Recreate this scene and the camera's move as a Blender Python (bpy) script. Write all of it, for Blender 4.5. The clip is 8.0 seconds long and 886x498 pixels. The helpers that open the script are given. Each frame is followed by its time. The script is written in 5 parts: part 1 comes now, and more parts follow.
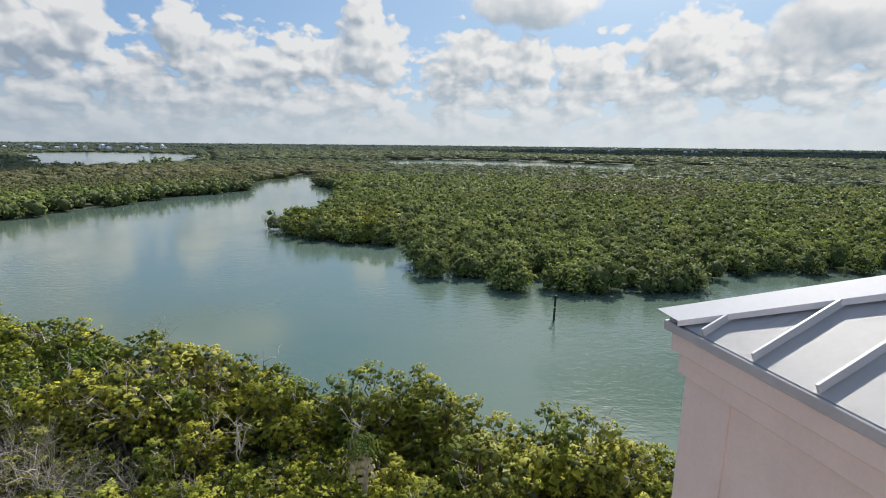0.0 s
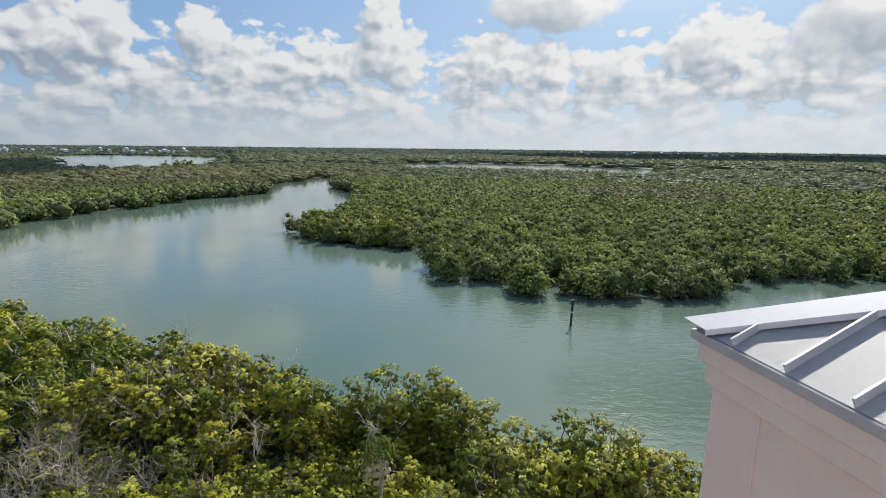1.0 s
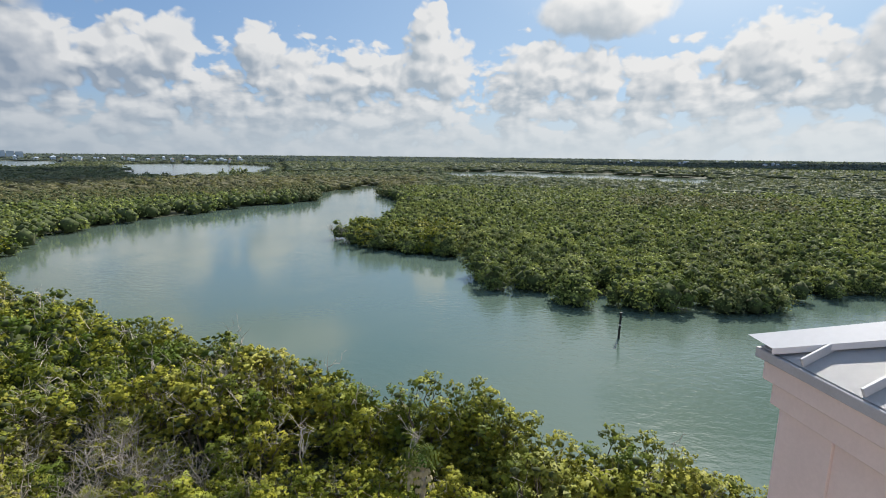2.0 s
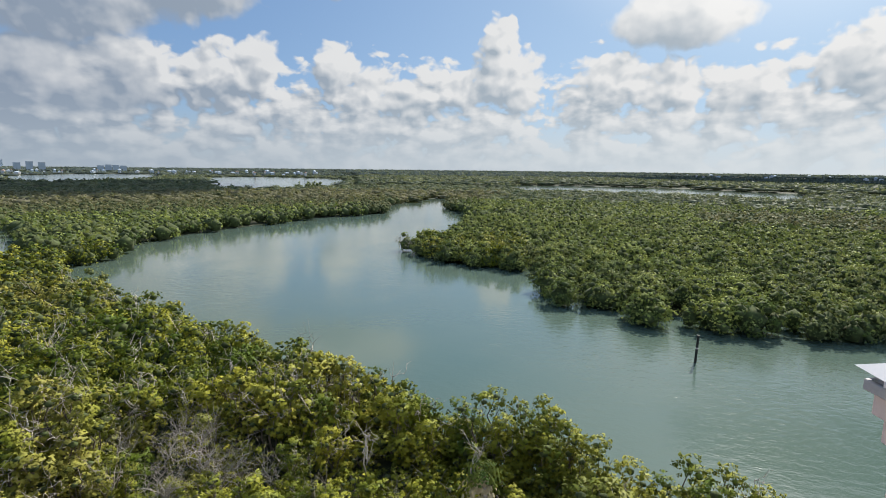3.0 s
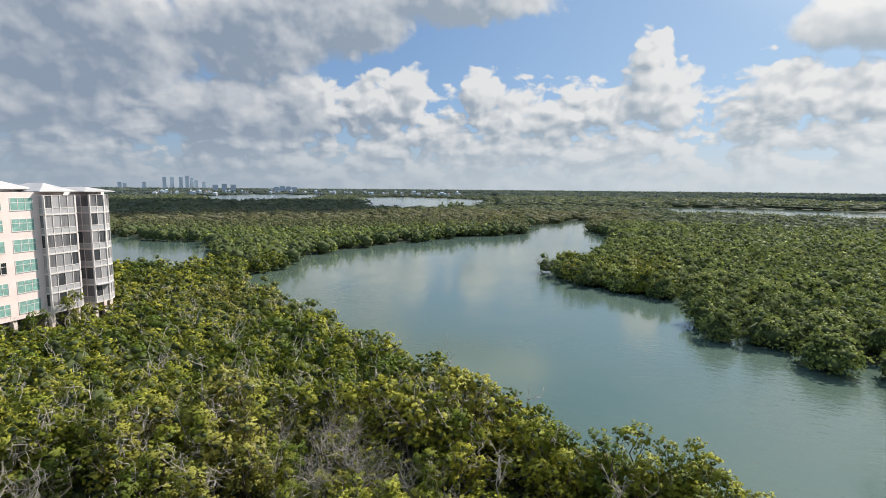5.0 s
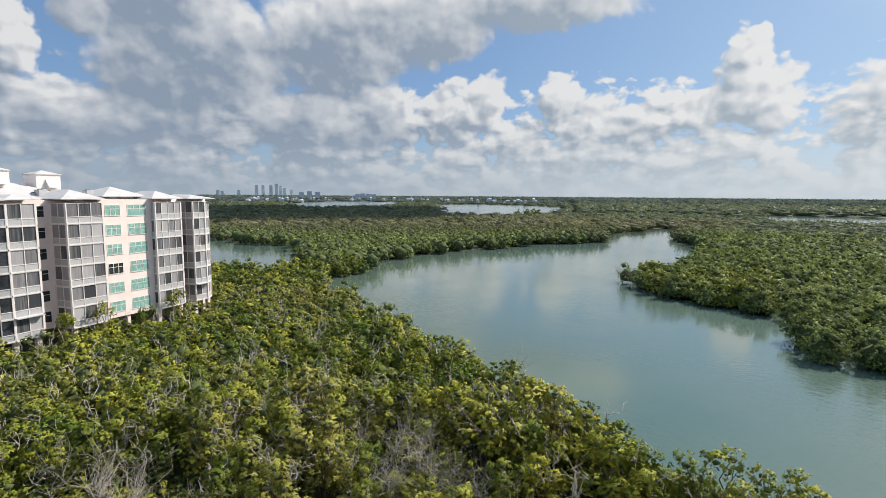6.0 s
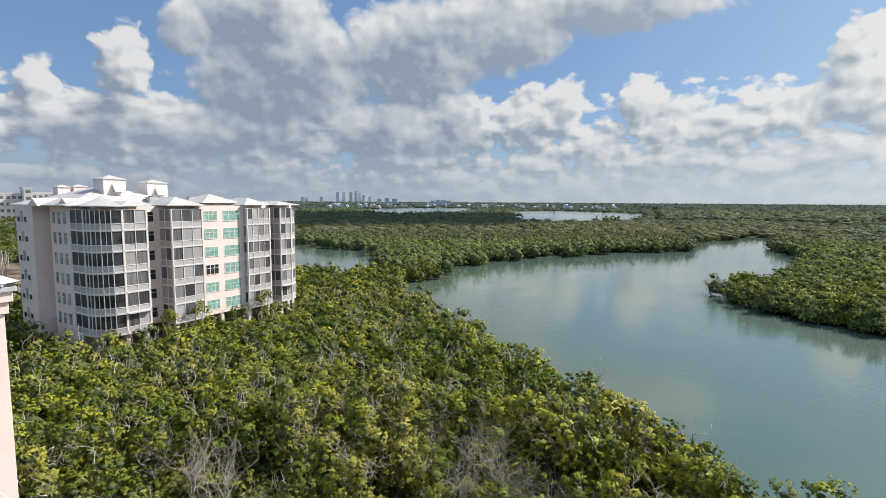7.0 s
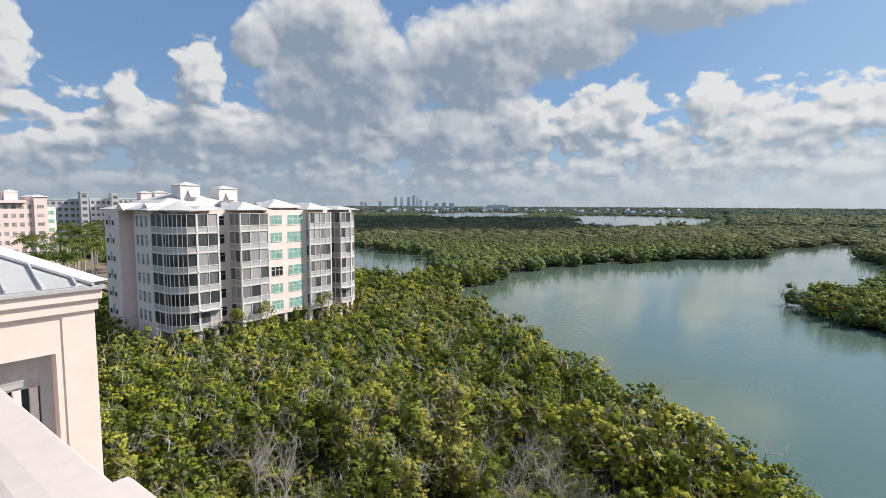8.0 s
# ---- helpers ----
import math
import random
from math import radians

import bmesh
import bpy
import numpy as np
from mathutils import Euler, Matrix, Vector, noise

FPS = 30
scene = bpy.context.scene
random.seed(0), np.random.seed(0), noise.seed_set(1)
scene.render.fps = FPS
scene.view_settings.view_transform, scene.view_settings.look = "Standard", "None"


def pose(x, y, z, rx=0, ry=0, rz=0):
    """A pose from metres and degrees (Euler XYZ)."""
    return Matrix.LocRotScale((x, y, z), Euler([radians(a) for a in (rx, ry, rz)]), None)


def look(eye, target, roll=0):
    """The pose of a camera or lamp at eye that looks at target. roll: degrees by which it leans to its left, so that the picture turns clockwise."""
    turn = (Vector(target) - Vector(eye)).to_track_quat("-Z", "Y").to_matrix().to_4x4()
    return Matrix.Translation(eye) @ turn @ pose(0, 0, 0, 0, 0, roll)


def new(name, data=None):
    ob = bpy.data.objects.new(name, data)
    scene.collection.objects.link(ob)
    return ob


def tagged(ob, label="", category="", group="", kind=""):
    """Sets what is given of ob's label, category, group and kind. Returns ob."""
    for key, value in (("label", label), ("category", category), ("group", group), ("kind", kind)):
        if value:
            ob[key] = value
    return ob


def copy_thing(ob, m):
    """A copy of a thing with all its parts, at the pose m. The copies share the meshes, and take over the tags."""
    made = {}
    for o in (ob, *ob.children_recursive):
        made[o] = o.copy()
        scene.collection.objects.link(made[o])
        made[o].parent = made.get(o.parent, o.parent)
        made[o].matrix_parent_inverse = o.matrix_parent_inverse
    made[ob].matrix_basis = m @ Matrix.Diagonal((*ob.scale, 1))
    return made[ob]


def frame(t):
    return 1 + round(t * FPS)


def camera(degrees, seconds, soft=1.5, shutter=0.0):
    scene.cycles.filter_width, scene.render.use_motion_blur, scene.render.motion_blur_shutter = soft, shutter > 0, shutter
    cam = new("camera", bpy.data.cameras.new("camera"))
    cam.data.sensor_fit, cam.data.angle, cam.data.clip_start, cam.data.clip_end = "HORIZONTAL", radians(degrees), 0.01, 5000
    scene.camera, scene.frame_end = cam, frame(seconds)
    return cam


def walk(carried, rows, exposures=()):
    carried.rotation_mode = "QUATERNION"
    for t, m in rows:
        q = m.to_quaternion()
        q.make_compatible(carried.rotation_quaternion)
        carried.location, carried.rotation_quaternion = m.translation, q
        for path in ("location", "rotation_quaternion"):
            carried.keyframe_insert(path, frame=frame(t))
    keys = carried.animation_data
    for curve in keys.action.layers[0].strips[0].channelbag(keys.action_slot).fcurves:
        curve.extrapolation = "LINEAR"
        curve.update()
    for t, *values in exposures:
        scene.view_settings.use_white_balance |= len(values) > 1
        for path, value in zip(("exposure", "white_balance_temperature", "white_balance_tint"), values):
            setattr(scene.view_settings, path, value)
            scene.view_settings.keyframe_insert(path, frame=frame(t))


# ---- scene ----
# Metres, z up; the water lies at z = 0 and the first camera stands over the origin.

# ---- camera and walk ----
cam = camera(82.35, 8.0, soft=0.8)
PATH = [
    (0.0, 0.000, 0.000, 23.000, 0.00, -11.74, -0.59),
    (0.5, -0.039, 0.005, 23.015, 0.44, -11.60, -0.59),
    (1.0, -0.076, 0.005, 23.024, 1.85, -11.38, -0.63),
    (2.5, -0.195, -0.026, 23.034, 10.45, -9.80, -0.58),
    (3.0, -0.234, -0.039, 23.028, 14.44, -9.04, -0.60),
    (3.5, -0.275, -0.065, 23.014, 18.31, -8.38, -0.54),
    (4.0, -0.307, -0.102, 22.996, 22.20, -7.73, -0.50),
    (4.5, -0.334, -0.143, 22.989, 26.06, -7.27, -0.49),
    (6.0, -0.425, -0.263, 22.994, 38.61, -6.16, -0.39),
    (6.5, -0.463, -0.304, 22.987, 42.90, -5.83, -0.34),
    (7.0, -0.490, -0.330, 22.977, 47.00, -5.49, -0.31),
    (7.5, -0.488, -0.336, 22.975, 50.62, -5.20, -0.27),
    (8.0, -0.460, -0.345, 22.984, 53.38, -5.01, -0.26),
]
walk(cam, [(t, pose(x, y, z, 90 + p, r, w)) for t, x, y, z, w, p, r in PATH])

# ---- light ----
SUN_YAW, SUN_EL = -20.0, 41.0
sun = new("sun", bpy.data.lights.new("sun", "SUN"))
sun.data.energy, sun.data.angle, sun.data.color = 5.0, radians(0.6), (1.0, 0.94, 0.84)
sun.matrix_world = look((0, 0, 0), (math.sin(radians(SUN_YAW)) * math.cos(radians(SUN_EL)),
                                    -math.cos(radians(SUN_YAW)) * math.cos(radians(SUN_EL)), -math.sin(radians(SUN_EL))))
scene.view_settings.exposure = 0.44


class Nodes:
    """Short hand for building a node tree."""

    def __init__(self, tree):
        self.tree = tree
        tree.nodes.clear()

    def add(self, kind, **props):
        node = self.tree.nodes.new(kind)
        for key, value in props.items():
            if key == "operation":
                node.operation = value
            elif key == "data_type":
                node.data_type = value
            elif key == "blend_type":
                node.blend_type = value
            elif key == "clamp":
                node.use_clamp = value
            elif key == "dims":
                node.noise_dimensions = value
            elif key == "feature":
                node.feature = value
            elif key == "sky_type":
                node.sky_type = value
        return node

    def link(self, a, b):
        if isinstance(a, bpy.types.NodeSocket):
            self.tree.links.new(a, b)
        elif a is not None:
            b.default_value = a

    def math(self, op, a, b=None, c=None, clamp=False):
        node = self.add("ShaderNodeMath", operation=op, clamp=clamp)
        for i, v in enumerate((a, b, c)):
            if v is not None:
                self.link(v, node.inputs[i])
        return node.outputs[0]

    def noise(self, vector, scale, detail=4.0, rough=0.5, dims="3D", lac=2.0):
        node = self.add("ShaderNodeTexNoise", dims=dims)
        if vector is not None:
            self.link(vector, node.inputs["Vector"])
        node.inputs["Scale"].default_value = scale
        node.inputs["Detail"].default_value = detail
        node.inputs["Roughness"].default_value = rough
        node.inputs["Lacunarity"].default_value = lac
        return node.outputs["Fac"]

    def mix(self, fac, a, b, mode="MIX"):
        node = self.add("ShaderNodeMix", data_type="RGBA", blend_type=mode)
        self.link(fac, node.inputs[0])
        self.link(a, node.inputs[6])
        self.link(b, node.inputs[7])
        return node.outputs[2]

    def span(self, v, lo, hi, a=0.0, b=1.0, smooth=True):
        node = self.add("ShaderNodeMapRange")
        node.interpolation_type = "SMOOTHSTEP" if smooth else "LINEAR"
        self.link(v, node.inputs[0])
        for i, x in enumerate((lo, hi, a, b)):
            self.link(x, node.inputs[i + 1])
        return node.outputs[0]

    def xyz(self, x, y, z=0.0):
        node = self.add("ShaderNodeCombineXYZ")
        for i, v in enumerate((x, y, z)):
            self.link(v, node.inputs[i])
        return node.outputs[0]

    def split(self, v):
        node = self.add("ShaderNodeSeparateXYZ")
        self.link(v, node.inputs[0])
        return node.outputs

    def vec(self, op, a, b=None):
        node = self.add("ShaderNodeVectorMath", operation=op)
        self.link(a, node.inputs[0])
        if b is not None:
            self.link(b, node.inputs[1])
        return node.outputs[0]


# Cumulus heaps: yaw and elevation of the middle, half width and half height, in degrees.
HEAPS = [
    (37.5, 8.5, 5, 4.0), (33.8, 10, 2.6, 2.8), (26, 10, 2.5, 3.0), (22.3, 8.2, 2.4, 2.3), (17.5, 7.2, 4.5, 2.8), (12.3, 8.2, 2.4, 2.2), (7.6, 9.5, 4.2, 4.0), (8.3, 13.6, 1.9, 2.5),
    (-3.2, 9, 4.2, 3.0), (-9, 8.2, 3.4, 3.0), (-16, 7.5, 4, 3), (-25, 9.5, 5, 3.6), (-33, 8, 5, 3.2),
    (78.5, 12.6, 2.6, 3.6), (85, 9.6, 1.8, 2.6), (81, 6.4, 8, 2.6), (92, 4.6, 4, 2), (95, 13, 3.6, 4.5), (45, 8, 5, 3.6), (52, 8, 4, 3.4),
]
# The broad grey deck over the far bank.
DECK = [(64, 12.8, 9.0, 7.0), (71, 7.0, 15, 2.6), (52, 7.5, 9, 3.2), (50, 15.5, 8, 5.5), (41, 18, 8, 4.6), (28, 20, 11, 3.2), (73, 16.4, 2.4, 2.6), (66, 18.5, 7, 4), (-9.5, 14.4, 6.5, 2.8), (-37, 11, 5.5, 3)]


def heap_depth(n, x, y, heaps, blur):
    depth = None
    for yaw, el, rx, ry in heaps:
        dx = n.math("MULTIPLY_ADD", x, 1 / rx, -yaw / rx)
        dy = n.math("MULTIPLY_ADD", y, 1 / ry, -el / ry)
        d = n.math("ADD", n.math("MULTIPLY", dx, dx), n.math("MULTIPLY", dy, dy))
        d = n.math("MAXIMUM", n.math("MULTIPLY_ADD", d, -1.6, 2.15), -2.5)
        depth = d if depth is None else n.math("SMOOTH_MAX", depth, d, blur)
    return depth


def cloud_group():
    """A group: a place in the sky (yaw, elevation, in degrees) to how deep the cloud is there."""
    group = bpy.data.node_groups.new("cloud_depth", "ShaderNodeTree")
    group.interface.new_socket("Place", in_out="INPUT", socket_type="NodeSocketVector")
    for name in ("Depth", "Body", "Deck"):
        group.interface.new_socket(name, in_out="OUTPUT", socket_type="NodeSocketFloat")
    n = Nodes(group)
    place = n.add("NodeGroupInput").outputs[0]
    out = n.add("NodeGroupOutput")
    warp = n.add("ShaderNodeTexNoise", dims="2D")
    n.link(place, warp.inputs["Vector"])
    warp.inputs["Scale"].default_value, warp.inputs["Detail"].default_value = 0.3, 2.0
    push = n.vec("SUBTRACT", warp.outputs["Color"], (0.5, 0.5, 0.5))
    push = n.vec("MULTIPLY", push, (2.2, 1.5, 0.0))
    bent = n.vec("ADD", place, push)
    x, y, _ = n.split(bent)
    deck = heap_depth(n, x, y, DECK, 0.5)
    depth = n.math("SMOOTH_MAX", heap_depth(n, x, y, HEAPS, 0.3), deck, 0.3)
    # the low banks of small clouds, smaller and flatter towards the horizon
    px, py, _ = n.split(place)
    low = n.xyz(n.math("MULTIPLY", px, 0.16), n.math("MULTIPLY", py, 0.40))
    bank = n.noise(low, 1.0, 4.0, 0.5, "2D")
    bank = n.math("MULTIPLY_ADD", bank, 4.4, -0.76)
    bank = n.math("SUBTRACT", bank, n.span(py, 7.0, 15.0, 0.0, 2.4))
    depth = n.math("SMOOTH_MAX", depth, bank, 0.4)
    # the rest of the sky, out of the view, goes on half covered
    high = n.noise(n.vec("MULTIPLY", place, (0.05, 0.07, 0)), 1.0, 5.0, 0.55, "2D")
    high = n.math("MULTIPLY_ADD", high, 5.0, -2.3)
    high = n.math("SUBTRACT", high, n.span(py, 30.0, 20.0, 0.0, 4.0))
    depth = n.math("SMOOTH_MAX", depth, high, 0.3)

    def billows(detail, rough, soft):
        puff = n.add("ShaderNodeTexVoronoi", feature="SMOOTH_F1")
        puff.voronoi_dimensions = "2D"
        n.link(n.vec("MULTIPLY_ADD", bent, (0.46, 0.56, 0)), puff.inputs["Vector"])
        puff.inputs["Vector"].links[0].from_node.inputs[2].default_value = (63.37, 41.2, 0)
        puff.inputs["Scale"].default_value, puff.inputs["Detail"].default_value = 1.0, detail
        puff.inputs["Roughness"].default_value, puff.inputs["Smoothness"].default_value = rough, soft
        return n.math("MULTIPLY_ADD", puff.outputs["Distance"], -1.5, 0.50)

    fine = n.noise(place, 1.1, 5.0, 0.6, "2D")
    rag = n.math("ADD", billows(2.0, 0.5, 0.5), n.math("MULTIPLY_ADD", fine, 0.36, -0.18))
    # the deck is smoother than the heaps
    rag = n.math("MULTIPLY", rag, n.span(deck, -0.4, 1.0, 1.0, 0.3))
    n.link(n.math("ADD", depth, rag), out.inputs[0])
    body = n.math("ADD", n.math("MULTIPLY", billows(1.0, 0.4, 0.8), n.span(deck, -0.4, 1.0, 1.0, 0.42)), n.math("MULTIPLY_ADD", n.noise(place, 0.42, 3.0, 0.5, "2D"), 1.3, -0.65))
    n.link(n.math("ADD", depth, body), out.inputs[1])
    n.link(deck, out.inputs[2])
    return group


def make_world():
    world = bpy.data.worlds.new("world")
    scene.world = world
    world.use_nodes = True
    n = Nodes(world.node_tree)
    sky = n.add("ShaderNodeTexSky", sky_type="NISHITA")
    sky.sun_disc = False
    sky.sun_elevation, sky.sun_rotation = radians(SUN_EL), radians(-SUN_YAW)
    sky.air_density, sky.dust_density, sky.ozone_density = 1.0, 0.3, 3.0
    clear = n.vec("SCALE", sky.outputs[0])
    clear.node.inputs["Scale"].default_value = 0.09
    way = n.add("ShaderNodeTexCoord").outputs["Generated"]
    x, y, z = n.split(way)
    yaw = n.math("MULTIPLY", n.math("ARCTAN2", n.math("MULTIPLY", x, -1.0), y), 57.29578)
    el = n.math("MULTIPLY", n.math("ARCSINE", z), 57.29578)
    group = cloud_group()

    def depth_at(dx, dy):
        node = n.add("ShaderNodeGroup")
        node.node_tree = group
        n.link(n.xyz(n.math("ADD", yaw, dx), n.math("ADD", el, dy)), node.inputs[0])
        return node.outputs

    here, body, deck = depth_at(0.0, 0.0)
    sunward = depth_at(-0.6, 0.8)[1]
    above = depth_at(-1.8, 2.8)[1]
    crisp = n.math("SUBTRACT", here, body)
    cover = n.span(here, -0.15, n.span(deck, -0.8, 0.8, 0.60, 0.95))
    # rims and the sides towards the sun are bright; thick bellies are grey
    lit = n.math("MULTIPLY", n.math("SUBTRACT", body, sunward), n.span(deck, -0.4, 1.0, 0.42, 0.24))
    lit = n.math("MULTIPLY_ADD", n.math("SUBTRACT", here, depth_at(-0.28, 0.38)[0]), 0.17, lit)
    form = n.math("MULTIPLY", n.math("SUBTRACT", body, above), 0.22)
    belly = n.span(body, 0.2, 2.8, 0.0, 0.44)
    tone = n.math("ADD", n.math("ADD", lit, form), n.math("SUBTRACT", 0.64, belly))
    tone = n.math("MULTIPLY_ADD", crisp, -0.10, tone)
    tone = n.math("SUBTRACT", tone, n.span(deck, -0.5, 1.4, 0.0, 0.09), clamp=True)
    patch = n.noise(n.xyz(yaw, n.math("MULTIPLY", el, 1.5)), 0.17, 3.0, 0.55, "2D")
    tone = n.math("ADD", tone, n.math("MULTIPLY", n.math("MULTIPLY_ADD", patch, 0.8, -0.42), n.span(deck, -0.6, 1.0, 0.2, 1.0)), clamp=True)
    near_sun = n.span(yaw, 48.0, -35.0, -0.15, 0.04)
    tone = n.math("ADD", tone, near_sun, clamp=True)
    shady = n.mix(n.span(yaw, 60.0, 0.0), (0.190, 0.236, 0.305, 1), (0.285, 0.335, 0.385, 1))
    cloud = n.mix(tone, shady, (0.60, 0.602, 0.602, 1))
    haze = n.span(el, 0.0, 7.5, 0.85, 0.0)
    bright = n.span(yaw, 80.0, -30.0, 0.0, 1.0)
    hazy = n.mix(bright, (0.235, 0.285, 0.345, 1), (0.48, 0.525, 0.555, 1))
    veil = n.span(yaw, 45.0, -25.0, 0.0, 0.62)
    clear = n.mix(0.6, clear, (0.122, 0.222, 0.405, 1))
    clear = n.mix(veil, clear, (0.40, 0.53, 0.66, 1))
    col = n.mix(cover, clear, cloud)
    col = n.mix(haze, col, hazy)
    # the thin bright veil round the sun
    aim = (-math.sin(radians(SUN_YAW)) * math.cos(radians(SUN_EL)), math.cos(radians(SUN_YAW)) * math.cos(radians(SUN_EL)), math.sin(radians(SUN_EL)))
    node = n.add("ShaderNodeVectorMath", operation="DOT_PRODUCT")
    n.link(way, node.inputs[0])
    n.link(aim, node.inputs[1])
    halo = n.math("MULTIPLY", n.span(node.outputs["Value"], 0.84, 1.0, 0.0, 1.0), 0.36)
    col = n.mix(halo, col, (1.25, 1.22, 1.15, 1))
    ground = n.span(z, -0.02, 0.0)
    col = n.mix(ground, (0.12, 0.15, 0.13, 1), col)
    back = n.add("ShaderNodeBackground")
    n.link(col, back.inputs[0])
    back.inputs[1].default_value = 1.0
    n.link(back.outputs[0], n.add("ShaderNodeOutputWorld").inputs[0])


make_world()


# ---- materials ----
def material(name, build):
    """A node material; build(n, bsdf) wires it up."""
    mat = bpy.data.materials.new(name)
    mat.use_nodes = True
    n = Nodes(mat.node_tree)
    bsdf = n.add("ShaderNodeBsdfPrincipled")
    out = n.add("ShaderNodeOutputMaterial")
    n.link(bsdf.outputs[0], out.inputs[0])
    build(n, bsdf, out)
    return mat


def bump(n, bsdf, height, strength, distance):
    node = n.add("ShaderNodeBump")
    node.inputs["Strength"].default_value, node.inputs["Distance"].default_value = strength, distance
    n.link(height, node.inputs["Height"])
    n.link(node.outputs[0], bsdf.inputs["Normal"])


def position(n):
    return n.add("ShaderNodeNewGeometry").outputs["Position"]


def leaves(name, dark, light, tired, grey_patch=0.0, gloss=0.07, leaf_range=0.7, thin=0.13, own_tree=False):
    """Foliage: hue by leaf, by tree and by stretch of the wood; thin leaves let light through."""
    def build(n, bsdf, out):
        p = position(n)
        flat = n.vec("MULTIPLY", p, (1, 1, 0.15))
        island = n.add("ShaderNodeNewGeometry").outputs["Random Per Island"]
        tree = n.noise(flat, 0.22, 2.0, 0.6)
        stretch = n.noise(flat, 0.03, 3.0, 0.55)
        if own_tree:
            mark = n.add("ShaderNodeAttribute")
            mark.attribute_name = "tree"
            each = mark.outputs["Fac"]
        else:
            each = n.add("ShaderNodeObjectInfo").outputs["Random"]
        fac = n.math("ADD", n.math("MULTIPLY_ADD", tree, 2.3, -0.66), n.math("MULTIPLY_ADD", island, leaf_range, -leaf_range / 2))
        fac = n.math("ADD", fac, n.math("MULTIPLY_ADD", each, 1.1, -0.55) if own_tree else n.math("MULTIPLY_ADD", each, 0.7, -0.35), clamp=True)
        col = n.mix(fac, dark, light)
        kin = n.noise(flat, 0.11, 2.0, 0.5)
        kin = n.math("ADD", kin, n.math("MULTIPLY_ADD", each, 0.5, -0.25))
        col = n.mix(n.span(kin, 0.55, 0.85, 0.0, 0.26), col, n.mix(0.5, light, (0.34, 0.27, 0.03, 1)))
        col = n.mix(n.span(kin, 0.45, 0.2, 0.0, 0.6), col, n.mix(0.35, dark, (0.07, 0.16, 0.03, 1)))
        old = n.math("MULTIPLY", n.span(stretch, 0.45, 0.68), n.span(tree, 0.35, 0.62), clamp=True)
        old = n.math("MULTIPLY_ADD", old, 0.55, grey_patch, clamp=True)
        col = n.mix(old, col, tired)
        n.link(col, bsdf.inputs["Base Color"])
        bsdf.inputs["Roughness"].default_value = 0.5
        bsdf.inputs["Specular IOR Level"].default_value = gloss
        glow = n.add("ShaderNodeBsdfTranslucent")
        n.link(n.mix(0.35, col, (0.30, 0.33, 0.06, 1)), glow.inputs[0])
        both = n.add("ShaderNodeMixShader")
        both.inputs[0].default_value = thin
        n.link(bsdf.outputs[0], both.inputs[1])
        n.link(glow.outputs[0], both.inputs[2])
        n.link(both.outputs[0], out.inputs[0])
    return material(name, build)


def plain(name, col, rough=0.6, spots=0.12, scale=3.0, relief=0.0, metal=0.0):
    """Paint, stucco or metal with faint blotches and grain."""
    def build(n, bsdf, out):
        p = position(n)
        blot = n.noise(p, scale, 4.0, 0.6)
        grain = n.noise(p, scale * 14, 3.0, 0.6)
        dark = tuple(c * (1 - spots * 1.6) for c in col) + (1,)
        light = tuple(min(1, c * (1 + spots * 0.5)) for c in col) + (1,)
        f = n.math("MULTIPLY_ADD", grain, 0.35, n.math("MULTIPLY", blot, 0.65))
        n.link(n.mix(n.span(f, 0.3, 0.7), dark, light), bsdf.inputs["Base Color"])
        n.link(n.math("MULTIPLY_ADD", blot, 0.15, rough - 0.07), bsdf.inputs["Roughness"])
        bsdf.inputs["Metallic"].default_value = metal
        if relief:
            bump(n, bsdf, grain, 0.5, relief)
    return material(name, build)


